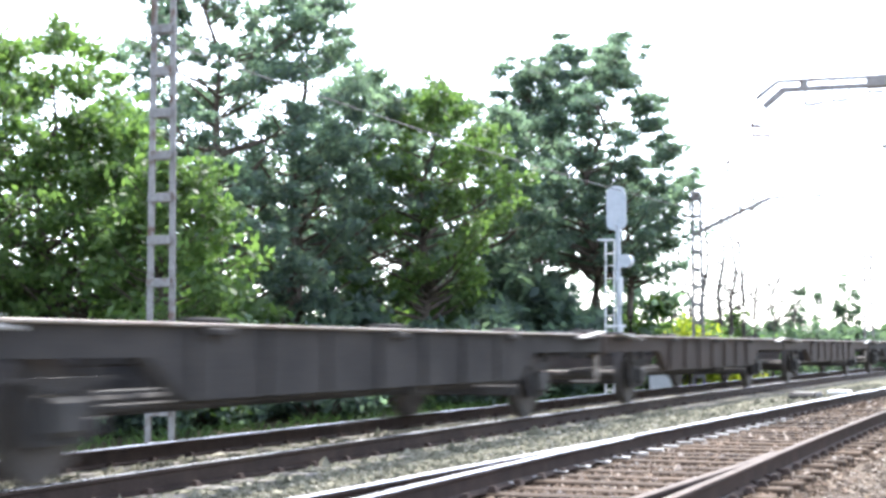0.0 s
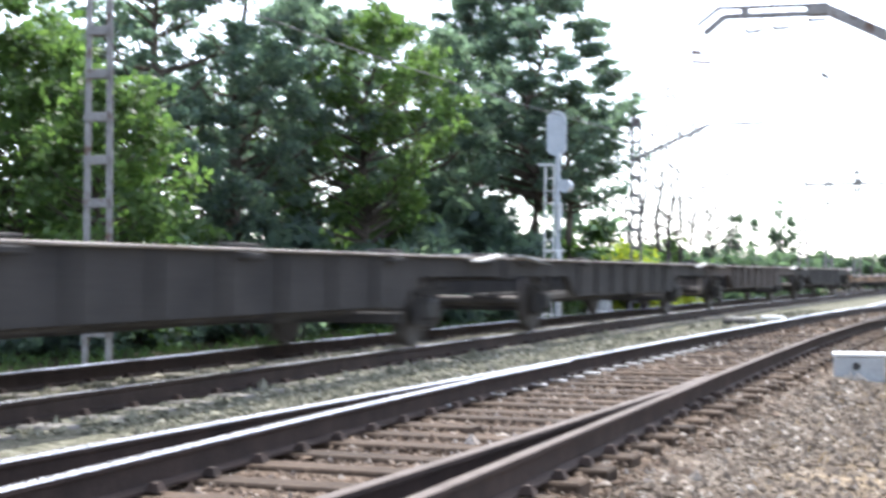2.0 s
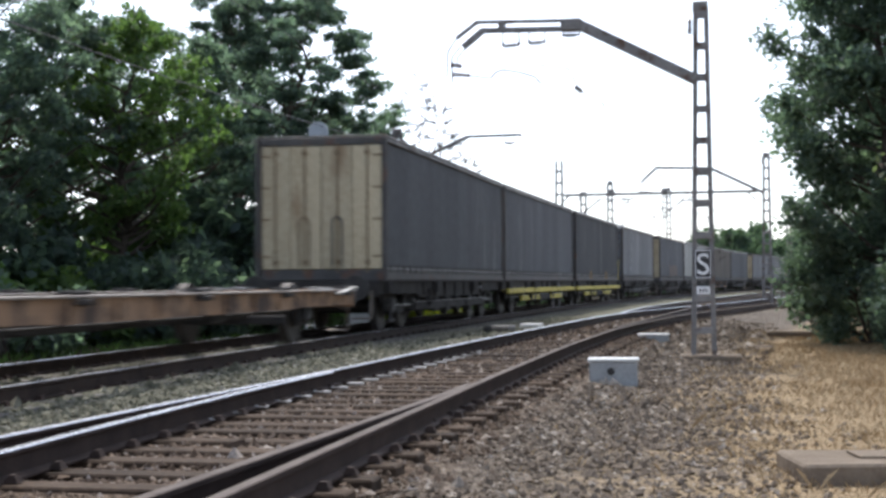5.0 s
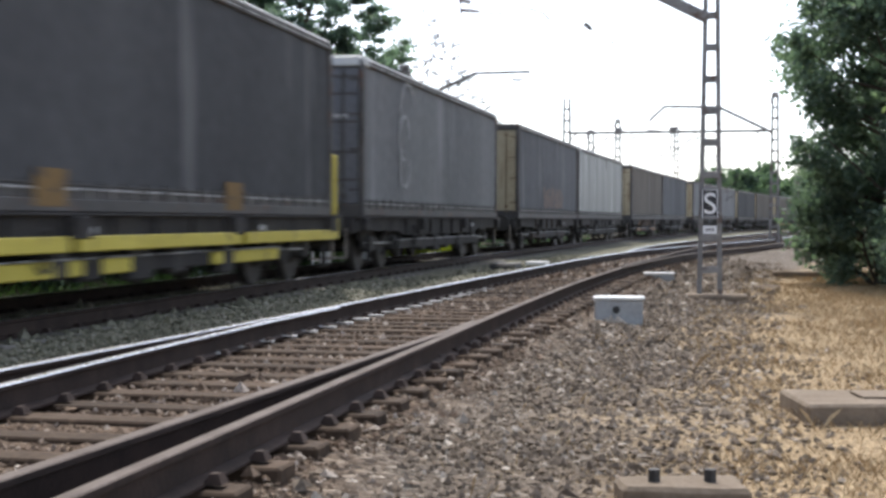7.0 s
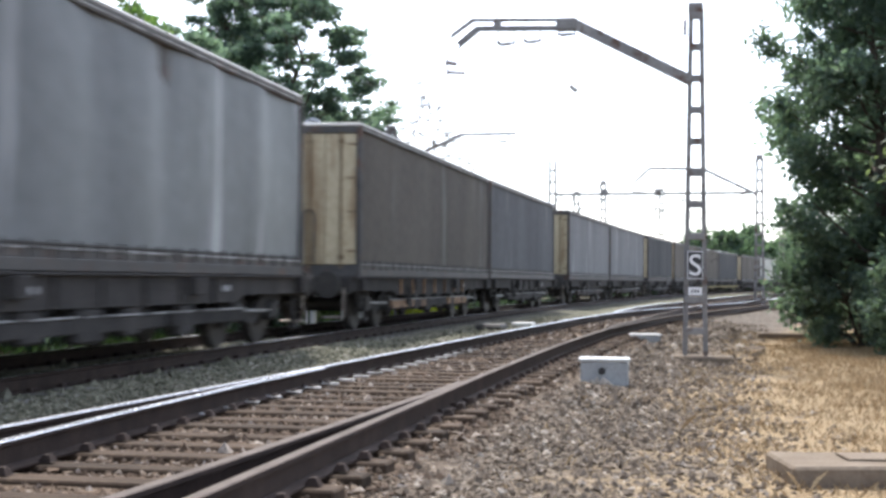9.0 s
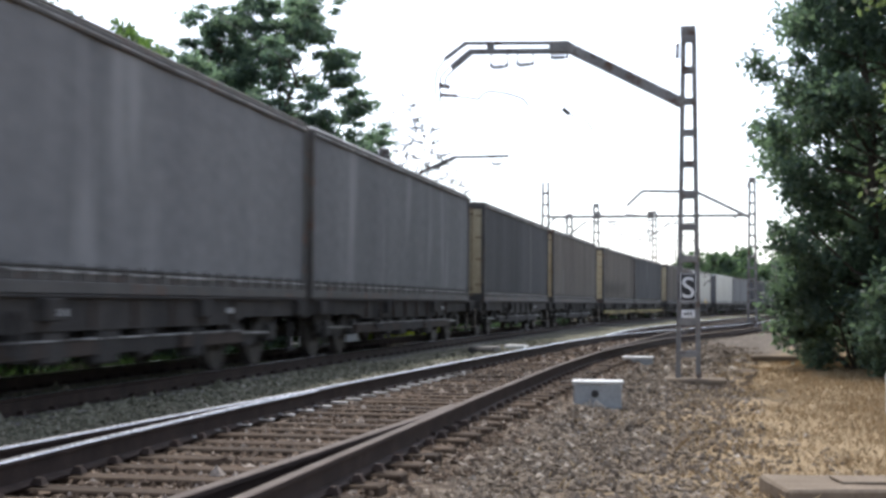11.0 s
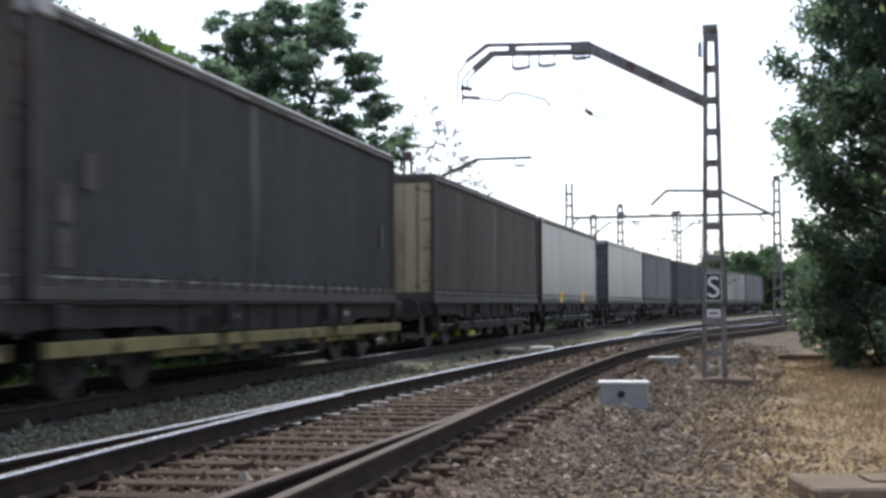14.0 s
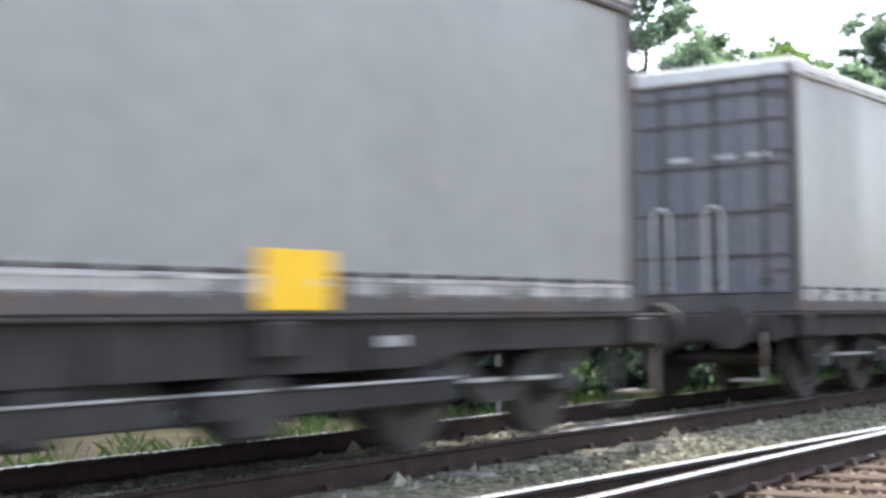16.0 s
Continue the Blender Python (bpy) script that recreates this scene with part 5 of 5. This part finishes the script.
def make_shrub(name, x, y, rx, ry, h, mat, label, seed, leaves=2500, size=0.11, category="shrub", clump=None):
    rng = np.random.default_rng(seed)
    base = ground_height(x, y) if abs(x) < 60 and y < 140 else -0.5
    t = thing(name, pose(x, y, base), label, category, "shrubs along the line")
    clumps, verts, faces = [], [], []
    for i in range(26):
        a, f = rng.random() * 6.28, rng.random() ** 0.6
        z = h * (0.10 + 0.85 * rng.random() * (1 - 0.55 * f * f))
        p = Vector((math.cos(a) * f * rx, math.sin(a) * f * ry, z))
        clumps.append((tuple(p), (clump or 0.24 * (rx + ry + h) / 3) * (0.6 + 0.7 * rng.random()) + 0.1))
        if i % 2 == 0:
            tube(verts, faces, [Vector((p.x * 0.15, p.y * 0.15, -0.1)), Vector((p.x * 0.5, p.y * 0.5, z * 0.6)), p], [0.035, 0.02, 0.006], 5)
    mesh_object("stem", verts, faces, BARK, t, True)
    quad, idx = leaf_cloud(clumps, leaves, size, rng, 0.75)
    leaf_object("foliage", quad, idx, mat, t)
    return t


def polar(az, d):
    return d * math.sin(radians(az)), d * math.cos(radians(az))


def make_woods():
    # azimuth, distance, height, spread, bare stem, leaves, lean
    rows = [
        (-4.6, 46, 11.4, 3.3, 4.2, LEAF_DARK, 0.05, 49600, "tall dark-leaved acacia with layered crown and gaps"),
        (-3.2, 47, 7.0, 1.6, 3.6, LEAF_DARK, 0.15, 8400, "lower acacia leaning over the line"),
        (-6.8, 48, 11.2, 2.5, 4.0, LEAF_DARK, 0.0, 29800, "dark-leaved acacia behind the signal"),
        (-9.0, 43, 8.9, 2.6, 3.2, LEAF_DARK, -0.1, 19800, "dark-leaved acacia with leaning trunk"),
        (-11.2, 38, 8.5, 2.5, 2.6, LEAF_LIGHT, 0.1, 16100, "acacia with fresh green backlit leaves"),
        (-13.6, 40, 9.1, 2.7, 2.6, LEAF_DARK, 0.0, 18600, "dark-leaved acacia in the wood"),
        (-16.4, 36, 10.6, 2.7, 2.4, LEAF_DARK, 0.1, 21100, "tall dark-leaved acacia in the wood"),
        (-19.0, 34, 11.2, 2.9, 2.2, LEAF_DARK, -0.1, 22300, "tall dark-leaved acacia in the wood"),
        (-21.0, 25, 4.8, 1.2, 1.0, LEAF_LIGHT, 0.0, 8100, "young acacia with bright yellow-green leaves"),
        (-23.8, 27, 5.8, 1.8, 1.0, LEAF_LIGHT, 0.0, 11200, "acacia with bright yellow-green backlit leaves"),
        (-25.6, 28, 7.6, 2.2, 1.2, LEAF_LIGHT, 0.0, 11200, "acacia with olive green backlit leaves"),
        (-30.0, 27, 7.6, 2.5, 1.4, LEAF_LIGHT, 0.0, 8700, "acacia with fresh green leaves"),
        (-35.0, 27, 8.2, 2.6, 1.6, LEAF_DARK, 0.0, 8400, "dark-leaved acacia in the wood"),
        (-41.0, 26, 8.2, 2.6, 1.6, LEAF_DARK, 0.0, 6300, "dark-leaved acacia in the wood"),
        (-7.6, 58, 8.0, 3.4, 3.6, LEAF_DARK, 0.0, 6300, "dark-leaved acacia deep in the wood"),
        (-12.0, 52, 8.6, 3.8, 2.6, LEAF_DARK, 0.0, 6300, "dark-leaved acacia deep in the wood"),
        (-17.0, 48, 9.6, 3.8, 2.0, LEAF_DARK, 0.0, 6300, "dark-leaved acacia deep in the wood"),
        (-22.5, 42, 9.0, 3.4, 2.0, LEAF_DARK, 0.0, 5600, "dark-leaved acacia deep in the wood"),
        (-28.0, 38, 8.5, 3.4, 2.0, LEAF_DARK, 0.0, 5600, "dark-leaved acacia deep in the wood"),
    ]
    for i, (az, d, h, sp, bare, mat, lean, n, label) in enumerate(rows):
        x, y = polar(az, d)
        outline = [0.75, 1.0, 0.82, 0.52, 0.38] if i in (0, 2) else None
        make_tree("acacia_tree", x, y, h, sp, bare, 0.32 if i in (0, 2) else 0.45, mat, label, 100 + i, lean, n, (0.075 if i in (0, 2) else 0.085) if d < 49 else 0.11, 0.58 if i in (0, 2) else 0.54, pads=104 if i in (0, 2) else 88, outline=outline)
    # understorey
    rnd = random.Random(8)
    for i in range(34):
        az = -5.2 - (i % 17) * 1.95 + rnd.uniform(-0.4, 0.4)
        d = float(np.interp(az, [-40, -25, -15, -3], [22, 24, 31, 47])) + rnd.uniform(-1.0, 2.0) + (5.0 if i > 16 else 0.0)
        x, y = polar(az, d)
        k = d / 30 * (1.35 if i > 16 else 1.0)
        make_shrub("shrub", x, y, 1.5 * k, 1.2 * k, rnd.uniform(1.5, 2.4) * k, LEAF_DARK if i % 4 else LEAF_LIGHT, "dense green undergrowth at the wood's edge", 300 + i, 3600, 0.10 * k)
    for i, (az, d, rx, h, mat) in enumerate([(-2.3, 50, 2.2, 3.2, LEAF_LIGHT), (-0.9, 52, 1.8, 2.6, LEAF_LIGHT), (1.8, 66, 3.0, 2.6, LEAF_FAR), (4.0, 72, 3.2, 2.9, LEAF_FAR), (0.2, 62, 2.6, 3.0, LEAF_LIGHT)]):
        x, y = polar(az, d)
        make_shrub("shrub", x, y, rx, rx * 0.8, h, mat, "green shrub beside the main line", 340 + i, 3500, 0.15)
    for i, az in enumerate((-0.9, -0.1, 0.8)):
        x, y = polar(az, 48 + i)
        make_shrub("flowering_shrub", x, y, 0.8, 0.7, 2.6 - 0.35 * i, LEAF_YELLOW, "bright yellow-green flowering shrub", 360 + i, 1800, 0.09)
    # sunlit dry bank between the stems
    rng = np.random.default_rng(77)
    verts, faces = [], []
    for k in range(3800):
        x, y = polar(-10.5 + 6.5 * rng.random(), 52 + 4 * rng.random())
        z = -0.5 + 1.9 * (y - 51) / 5 + 0.25 * noise.noise((x * 0.6, y * 0.6, 0))
        a, h = rng.random() * 6.28, 0.25 + 0.3 * rng.random()
        w = Vector((math.cos(a), math.sin(a), 0)) * 0.09
        p, q = Vector((x, y, z)), Vector((rng.normal() * 0.12, rng.normal() * 0.12, h))
        b = len(verts)
        verts.extend([p - w, p + w, p + w * 0.4 + q, p - w * 0.4 + q])
        faces.append((b, b + 1, b + 2, b + 3))
    tagged(mesh_object("bank_grass", verts, faces, BANK), "dry yellowish grass on a low bank in the wood", "grass", kind="stuff")
    # bare trees
    for i, (az, d, h) in enumerate(((-1.8, 56, 7.4), (-1.1, 58, 7.0), (-0.5, 60, 9.2), (0.1, 57, 9.8), (0.6, 59, 9.0), (1.0, 62, 9.4), (1.6, 59, 7.6), (2.2, 65, 7.2), (2.9, 67, 6.2), (8.2, 118, 8.5), (9.4, 120, 8.0), (10.6, 125, 8.6), (11.6, 128, 7.6))):
        x, y = polar(az, d)
        make_tree("bare_tree", x, y, h, 1.25, 2.2, 0.4, None, "leafless dead tree with thin grey branches", 400 + i, 0.1, 0, bark=DEADWOOD, pads=34)
    # far row
    rnd = random.Random(5)
    for i in range(26):
        az = -1.0 + i * 0.75
        d = (150 if az < 10 else 250) + rnd.uniform(-15, 25)
        x, y = polar(az, d)
        k = d / 150
        make_shrub("distant_tree", x, y, 4.5 * k, 3.0 * k, rnd.uniform(4.2, 6.0) * k * (1.25 if 11.5 < az < 14.2 else 0.72), LEAF_FAR, "hazy green tree in the distant hedge", 500 + i, 2400, 0.36 * k, "tree")
    for i, az in enumerate((2.2, 2.9, 3.3, 3.9, 4.6, 4.9, 5.3)):
        x, y = polar(az, 165)
        make_shrub("poplar_tree", x, y, 0.55, 0.55, 8.4 + (i % 3) * 0.8, LEAF_FAR, "slender hazy green distant poplar", 540 + i, 900, 0.20, "tree", 0.5)
    # oaks beside the dry grass
    for i, (x, y, h, sp, n, bare) in enumerate(((10.0, 30.8, 11.2, 2.6, 74000, 0.5), (11.3, 24.0, 8.6, 2.5, 50000, 0.3), (12.7, 37.0, 12.4, 2.9, 54000, 0.6), (14.4, 30.0, 10.5, 3.2, 22000, 0.6), (13.8, 24.0, 9.0, 3.0, 16000, 0.6))):
        outline = [1.0, 1.04, 0.86, 0.74, 0.62] if i in (0, 2) else None
        make_tree("holm_oak", x, y, h, sp, bare, 0.8, LEAF_OLIVE if i == 1 else LEAF_OAK, "dense olive green oak beside dry grass" if i == 1 else "dense dark green oak beside dry grass", 600 + i, 0.0, n, 0.075, 0.68, stems=2, pads=120, outline=outline)
    for i, (x, y, r, h) in enumerate(((9.7, 26.8, 1.4, 2.4), (10.0, 23.6, 1.5, 2.4), (9.8, 30.6, 1.6, 3.2), (11.6, 35.6, 1.9, 3.2), (10.9, 28.2, 1.6, 2.6), (18.6, 52.0, 1.5, 2.6))):
        make_shrub("shrub", x, y, r, r, h, LEAF_OAK, "dark green bush under the oaks", 640 + i, 12000, 0.075)


make_woods()


# ---- things on the ground ----
def make_boxes():
    for x, y, w, d, h, turn_ in ((2.43, 17.78, 0.58, 0.36, 0.34, 6), (4.80, 29.2, 0.58, 0.36, 0.28, 8)):
        z = -0.345 if y < 20 else -0.40
        b = thing("junction_box", pose(x, y, z, 0, 0, turn_ - 14), "white steel junction box on ballast, housing greyed for shade", "junction box", "junction boxes")
        # housing painted greyer than the lid for its shaded front
        bm = bmesh.new()
        box(bm, -w / 2, w / 2, -d / 2, d / 2, -0.06, h - 0.04, 0.015)
        part("housing", bm, BOX_SHADE_GREY, b)
        bm = bmesh.new()
        box(bm, -w / 2 - 0.02, w / 2 + 0.02, -d / 2 - 0.02, d / 2 + 0.02, h - 0.039, h, 0.012)
        part("lid", bm, WHITE_PAINT, b)
        bm = bmesh.new()
        beam(bm, (-0.03, -d / 2 - 0.02, h * 0.55), (-0.03, -d / 2 + 0.02, h * 0.55), 0.09, sides=14)
        part("lock_boss", bm, BLACK_IRON, b, "round dark lock boss")
        bm = bmesh.new()
        beam(bm, (-w / 2, 0, 0.05), (-w / 2 - 0.5, 0.05, -0.02), 0.05, sides=8)
        part("cable", bm, BLACK_IRON, b)
    b = thing("point_machine", at(2.0, 33.6, -0.27), "black point machine with worn lids between the tracks", "point machine")
    bm = bmesh.new()
    box(bm, -0.3, 0.3, -0.55, 0.45, -0.1, 0.17, 0.03)
    part("case", bm, BLACK_IRON, b)
    for y in (-0.3, 0.2):
        bm = bmesh.new()
        box(bm, -0.28, 0.28, y - 0.2, y + 0.2, 0.172, 0.195, 0.008)
        part("lid", bm, STEEL_GREY if y > 0 else BLACK_IRON, b)
    bm = bmesh.new()
    beam(bm, (0.3, 0.1, 0.04), (2.6, 0.1, 0.0), 0.05, sides=8)
    part("throw_rod", bm, STEEL_GREY, b)
    m = thing("cable_box", at(2.95, 36.4, -0.27), "low white cable box between the tracks", "junction box", "junction boxes")
    bm = bmesh.new()
    box(bm, -0.25, 0.25, -0.3, 0.3, -0.06, 0.16, 0.02)
    part("housing", bm, WHITE_PAINT, m)
    for label, x, y, w, d, h, z, r in (("flat weathered concrete slab in dry grass", 3.40, 10.12, 1.6, 0.85, 0.15, -0.45, -2), ("low brown concrete block beside dry grass", 9.1, 35.2, 1.15, 0.5, 0.20, -0.5, -10), ("small concrete footing with two bolts in gravel", 1.22, 6.75, 0.60, 0.34, 0.13, -0.42, 0)):
        s = thing("concrete_slab", pose(x, y, z, 0, 0, r), label, "concrete slab", "concrete slabs")
        bm = bmesh.new()
        box(bm, -w / 2, w / 2, -d / 2, d / 2, -0.05, h, 0.02)
        bmesh.ops.subdivide_edges(bm, edges=bm.edges[:], cuts=3, use_grid_fill=True)
        for v in bm.verts:
            v.co += 0.014 * Vector((noise.noise(v.co * 4), noise.noise(v.co * 4 + Vector((5, 0, 0))), noise.noise(v.co * 4 + Vector((0, 7, 0)))))
        part("block", bm, SLAB, s)
        if w < 0.7:
            for e in (-0.13, 0.13):
                bm = bmesh.new()
                beam(bm, (e, 0, h - 0.02), (e, 0, h + 0.06), 0.06, sides=6)
                part("bolt", bm, BLACK_IRON, s)
        elif w > 1.3:
            bm = bmesh.new()
            box(bm, -0.35, 0.6, -0.16, 0.24, h + 0.004, h + 0.02, 0.006)
            part("cover", bm, SLAB, s, "raised cover plate")
    p = thing("marker_post", pose(6.12, 18.1, -0.47), "short white marker post in dry grass", "post")
    bm = bmesh.new()
    box(bm, -0.05, 0.05, -0.05, 0.05, -0.1, 0.56, 0.015)
    part("post", bm, WHITE_PAINT, p)
    p = thing("relay_cabinet", at(-1.42, 41.6, -0.3), "small pale cabinet beyond the main line", "cabinet")
    bm = bmesh.new()
    box(bm, -0.32, 0.32, -0.2, 0.2, -0.1, 0.48, 0.02)
    part("housing", bm, WHITE_PAINT, p)
    bm = bmesh.new()
    box(bm, -0.35, 0.35, -0.23, 0.23, 0.482, 0.52, 0.01)
    part("lid", bm, WHITE_PAINT, p)
    for x, y in ((16.0, 60.0), (15.4, 57.0)):
        p = thing("signal_stand", pose(x, y, -0.48), "small black track-side signal on a post", "signal", "small signals")
        bm = bmesh.new()
        beam(bm, (0, 0, -0.1), (0, 0, 0.9), 0.07, sides=8)
        part("post", bm, STEEL_GREY, p)
        bm = bmesh.new()
        box(bm, -0.16, 0.16, -0.1, 0.1, 0.9, 1.35, 0.04)
        part("lamp_case", bm, BLACK_IRON, p)


make_boxes()


# ---- loose stones, grass ----
def make_stones():
    rng = np.random.default_rng(3)
    base = np.array([(1, 0, 0), (-1, 0, 0), (0, 1, 0), (0, -1, 0), (0, 0, 1), (0, 0, -1)], float)
    tris = np.array([(0, 2, 4), (2, 1, 4), (1, 3, 4), (3, 0, 4), (2, 0, 5), (1, 2, 5), (3, 1, 5), (0, 3, 5)])
    zones = [(3.5, 9, -1.9, 4.2, 19000, 0.0175), (9, 15, -2.6, 4.4, 19000, 0.021), (15, 26, -2.8, 4.2, 15000, 0.028), (6, 26, -6.0, -2.6, 10000, 0.029), (26, 45, -2.8, 3.8, 6000, 0.05)]
    allv, inner, between = [], [], []
    rails = [NEAR_LEFT, NEAR_LEFT_BLADE, NEAR_RIGHT, NEAR_RIGHT_BLADE]
    for y0, y1, a, b, count, size in zones:
        y = y0 + (y1 - y0) * rng.random(count)
        side = a + (b - a) * rng.random(count)
        keep = np.ones(count, bool)
        for table in rails:
            r = np.interp(y, *zip(*table))
            keep &= (np.abs(side - r) > 0.10) | (y > table[-1][0])
        main = (side + (middle(y) - middle(y, MAIN)) * 0.97)
        for r in (-0.87, 0.87):
            keep &= np.abs(main - r) > 0.12
        thin = np.clip((side - 2.3) / 1.8, 0, 0.94)
        keep &= rng.random(count) > thin
        along = np.interp(y, YS, SS)
        lies_on = (np.abs(side) < 1.3) & (np.abs((along + 8.0) / 0.60 % 1.0 - 0.5) > 0.32)
        keep &= ~lies_on | (rng.random(count) < 0.10)
        y, side = y[keep], side[keep]
        for yy, ss in zip(y, side):
            p = beside(float(yy), float(ss))
            s = size * rng.lognormal(0, 0.33)
            sc = s * np.array([1, 0.8 + 0.4 * rng.random(), 0.45 + 0.4 * rng.random()])
            v = base * (1 + 0.35 * rng.normal(size=(6, 1))) + 0.22 * rng.normal(size=(6, 3))
            v = v * sc
            t = rng.random() * 6.283
            c, q = math.cos(t), math.sin(t)
            v = np.stack([v[:, 0] * c - v[:, 1] * q, v[:, 0] * q + v[:, 1] * c, v[:, 2]], 1)
            edge = 1.45 + 0.15 * rng.normal()
            (inner if abs(ss) < edge else between if ss < 0 else allv).append(v + np.array([p.x, p.y, ground_height(p.x, p.y) + 0.018 * rng.random()]))
    for vs, mat, label in ((allv, BALLAST_STONE, "loose grey and brown crushed stones beside the rails"), (inner, RUSTY_STONE, "rust-brown crushed stones between the rails"), (between, GRIMY_STONE, "grimy greenish grey stones between the two tracks")):
        me = bpy.data.meshes.new("ballast_stones")
        me.from_pydata(np.concatenate(vs).tolist(), [], (tris[None] + 6 * np.arange(len(vs))[:, None, None]).reshape(-1, 3).tolist())
        me.materials.append(mat)
        tagged(new("ballast_stones", me), label, "ballast", kind="stuff")


def make_grass():
    rng = np.random.default_rng(6)
    verts, faces = [], []

    def tuft(x, y, z, blades, high, spread):
        for _ in range(blades):
            a, t = rng.random() * 6.28, rng.random() * 6.28
            h = high * (0.4 + 0.8 * rng.random())
            f = np.array([x + spread * rng.normal(), y + spread * rng.normal(), z])
            d = np.array([math.cos(a), math.sin(a), 0]) * h * (0.2 + 0.9 * rng.random())
            w = np.array([math.cos(t), math.sin(t), 0]) * (0.0018 + 0.00016 * y)
            k = len(verts)
            verts.extend([f - w, f + w, f + d * 0.45 + w * 0.6 + np.array([0, 0, h * 0.7]), f + d + np.array([0, 0, h])])
            faces.append((k, k + 1, k + 2, k + 3))

    for _ in range(13000):
        y = 6 + 34 * rng.random() ** 1.2
        side = 2.5 + 6.5 * rng.random() ** 0.8
        p = beside(y, side)
        if noise.noise((p.x * 0.9, p.y * 0.9, 3)) + (side - 3.2) * 0.4 < 0.0:
            continue
        tuft(p.x, p.y, ground_height(p.x, p.y) - 0.01, 7, 0.035 + 0.008 * side, 0.13)
    for _ in range(420):
        y = 6 + 24 * rng.random()
        p = beside(y, 1.7 + 1.6 * rng.random())
        tuft(p.x, p.y, ground_height(p.x, p.y) - 0.01, 3, 0.06, 0.05)
    for _ in range(30):
        y = 6.5 + 12 * rng.random()
        p = beside(y, 1.9 + 2.2 * rng.random())
        tuft(p.x, p.y, ground_height(p.x, p.y) - 0.01, 2, 0.15, 0.02)
    me = bpy.data.meshes.new("dry_grass")
    me.from_pydata([tuple(v) for v in verts], [], faces)
    me.materials.append(STRAW)
    tagged(new("dry_grass", me), "sparse straw-coloured dry grass", "grass", kind="stuff")
    verts.clear()
    faces.clear()
    for _ in range(450):
        y = 5 + 45 * rng.random()
        p = beside(y, -2.7 - 3.2 * rng.random(), 0.0, MAIN)
        tuft(p.x, p.y, ground_height(p.x, p.y) - 0.01, 9, 0.22, 0.14)
    me = bpy.data.meshes.new("weeds")
    me.from_pydata([tuple(v) for v in verts], [], faces)
    me.materials.append(WEED)
    tagged(new("weeds", me), "green weeds beyond the main line", "weeds", kind="stuff")


make_stones()
make_grass()


# ---- what moves ----
def motions():
    for ob, along, z in MOVING:
        walk(ob, [(t, on_track(along - SPEED * (t - 10.0), 0, z, MAIN)) for t in TIMES])


motions()
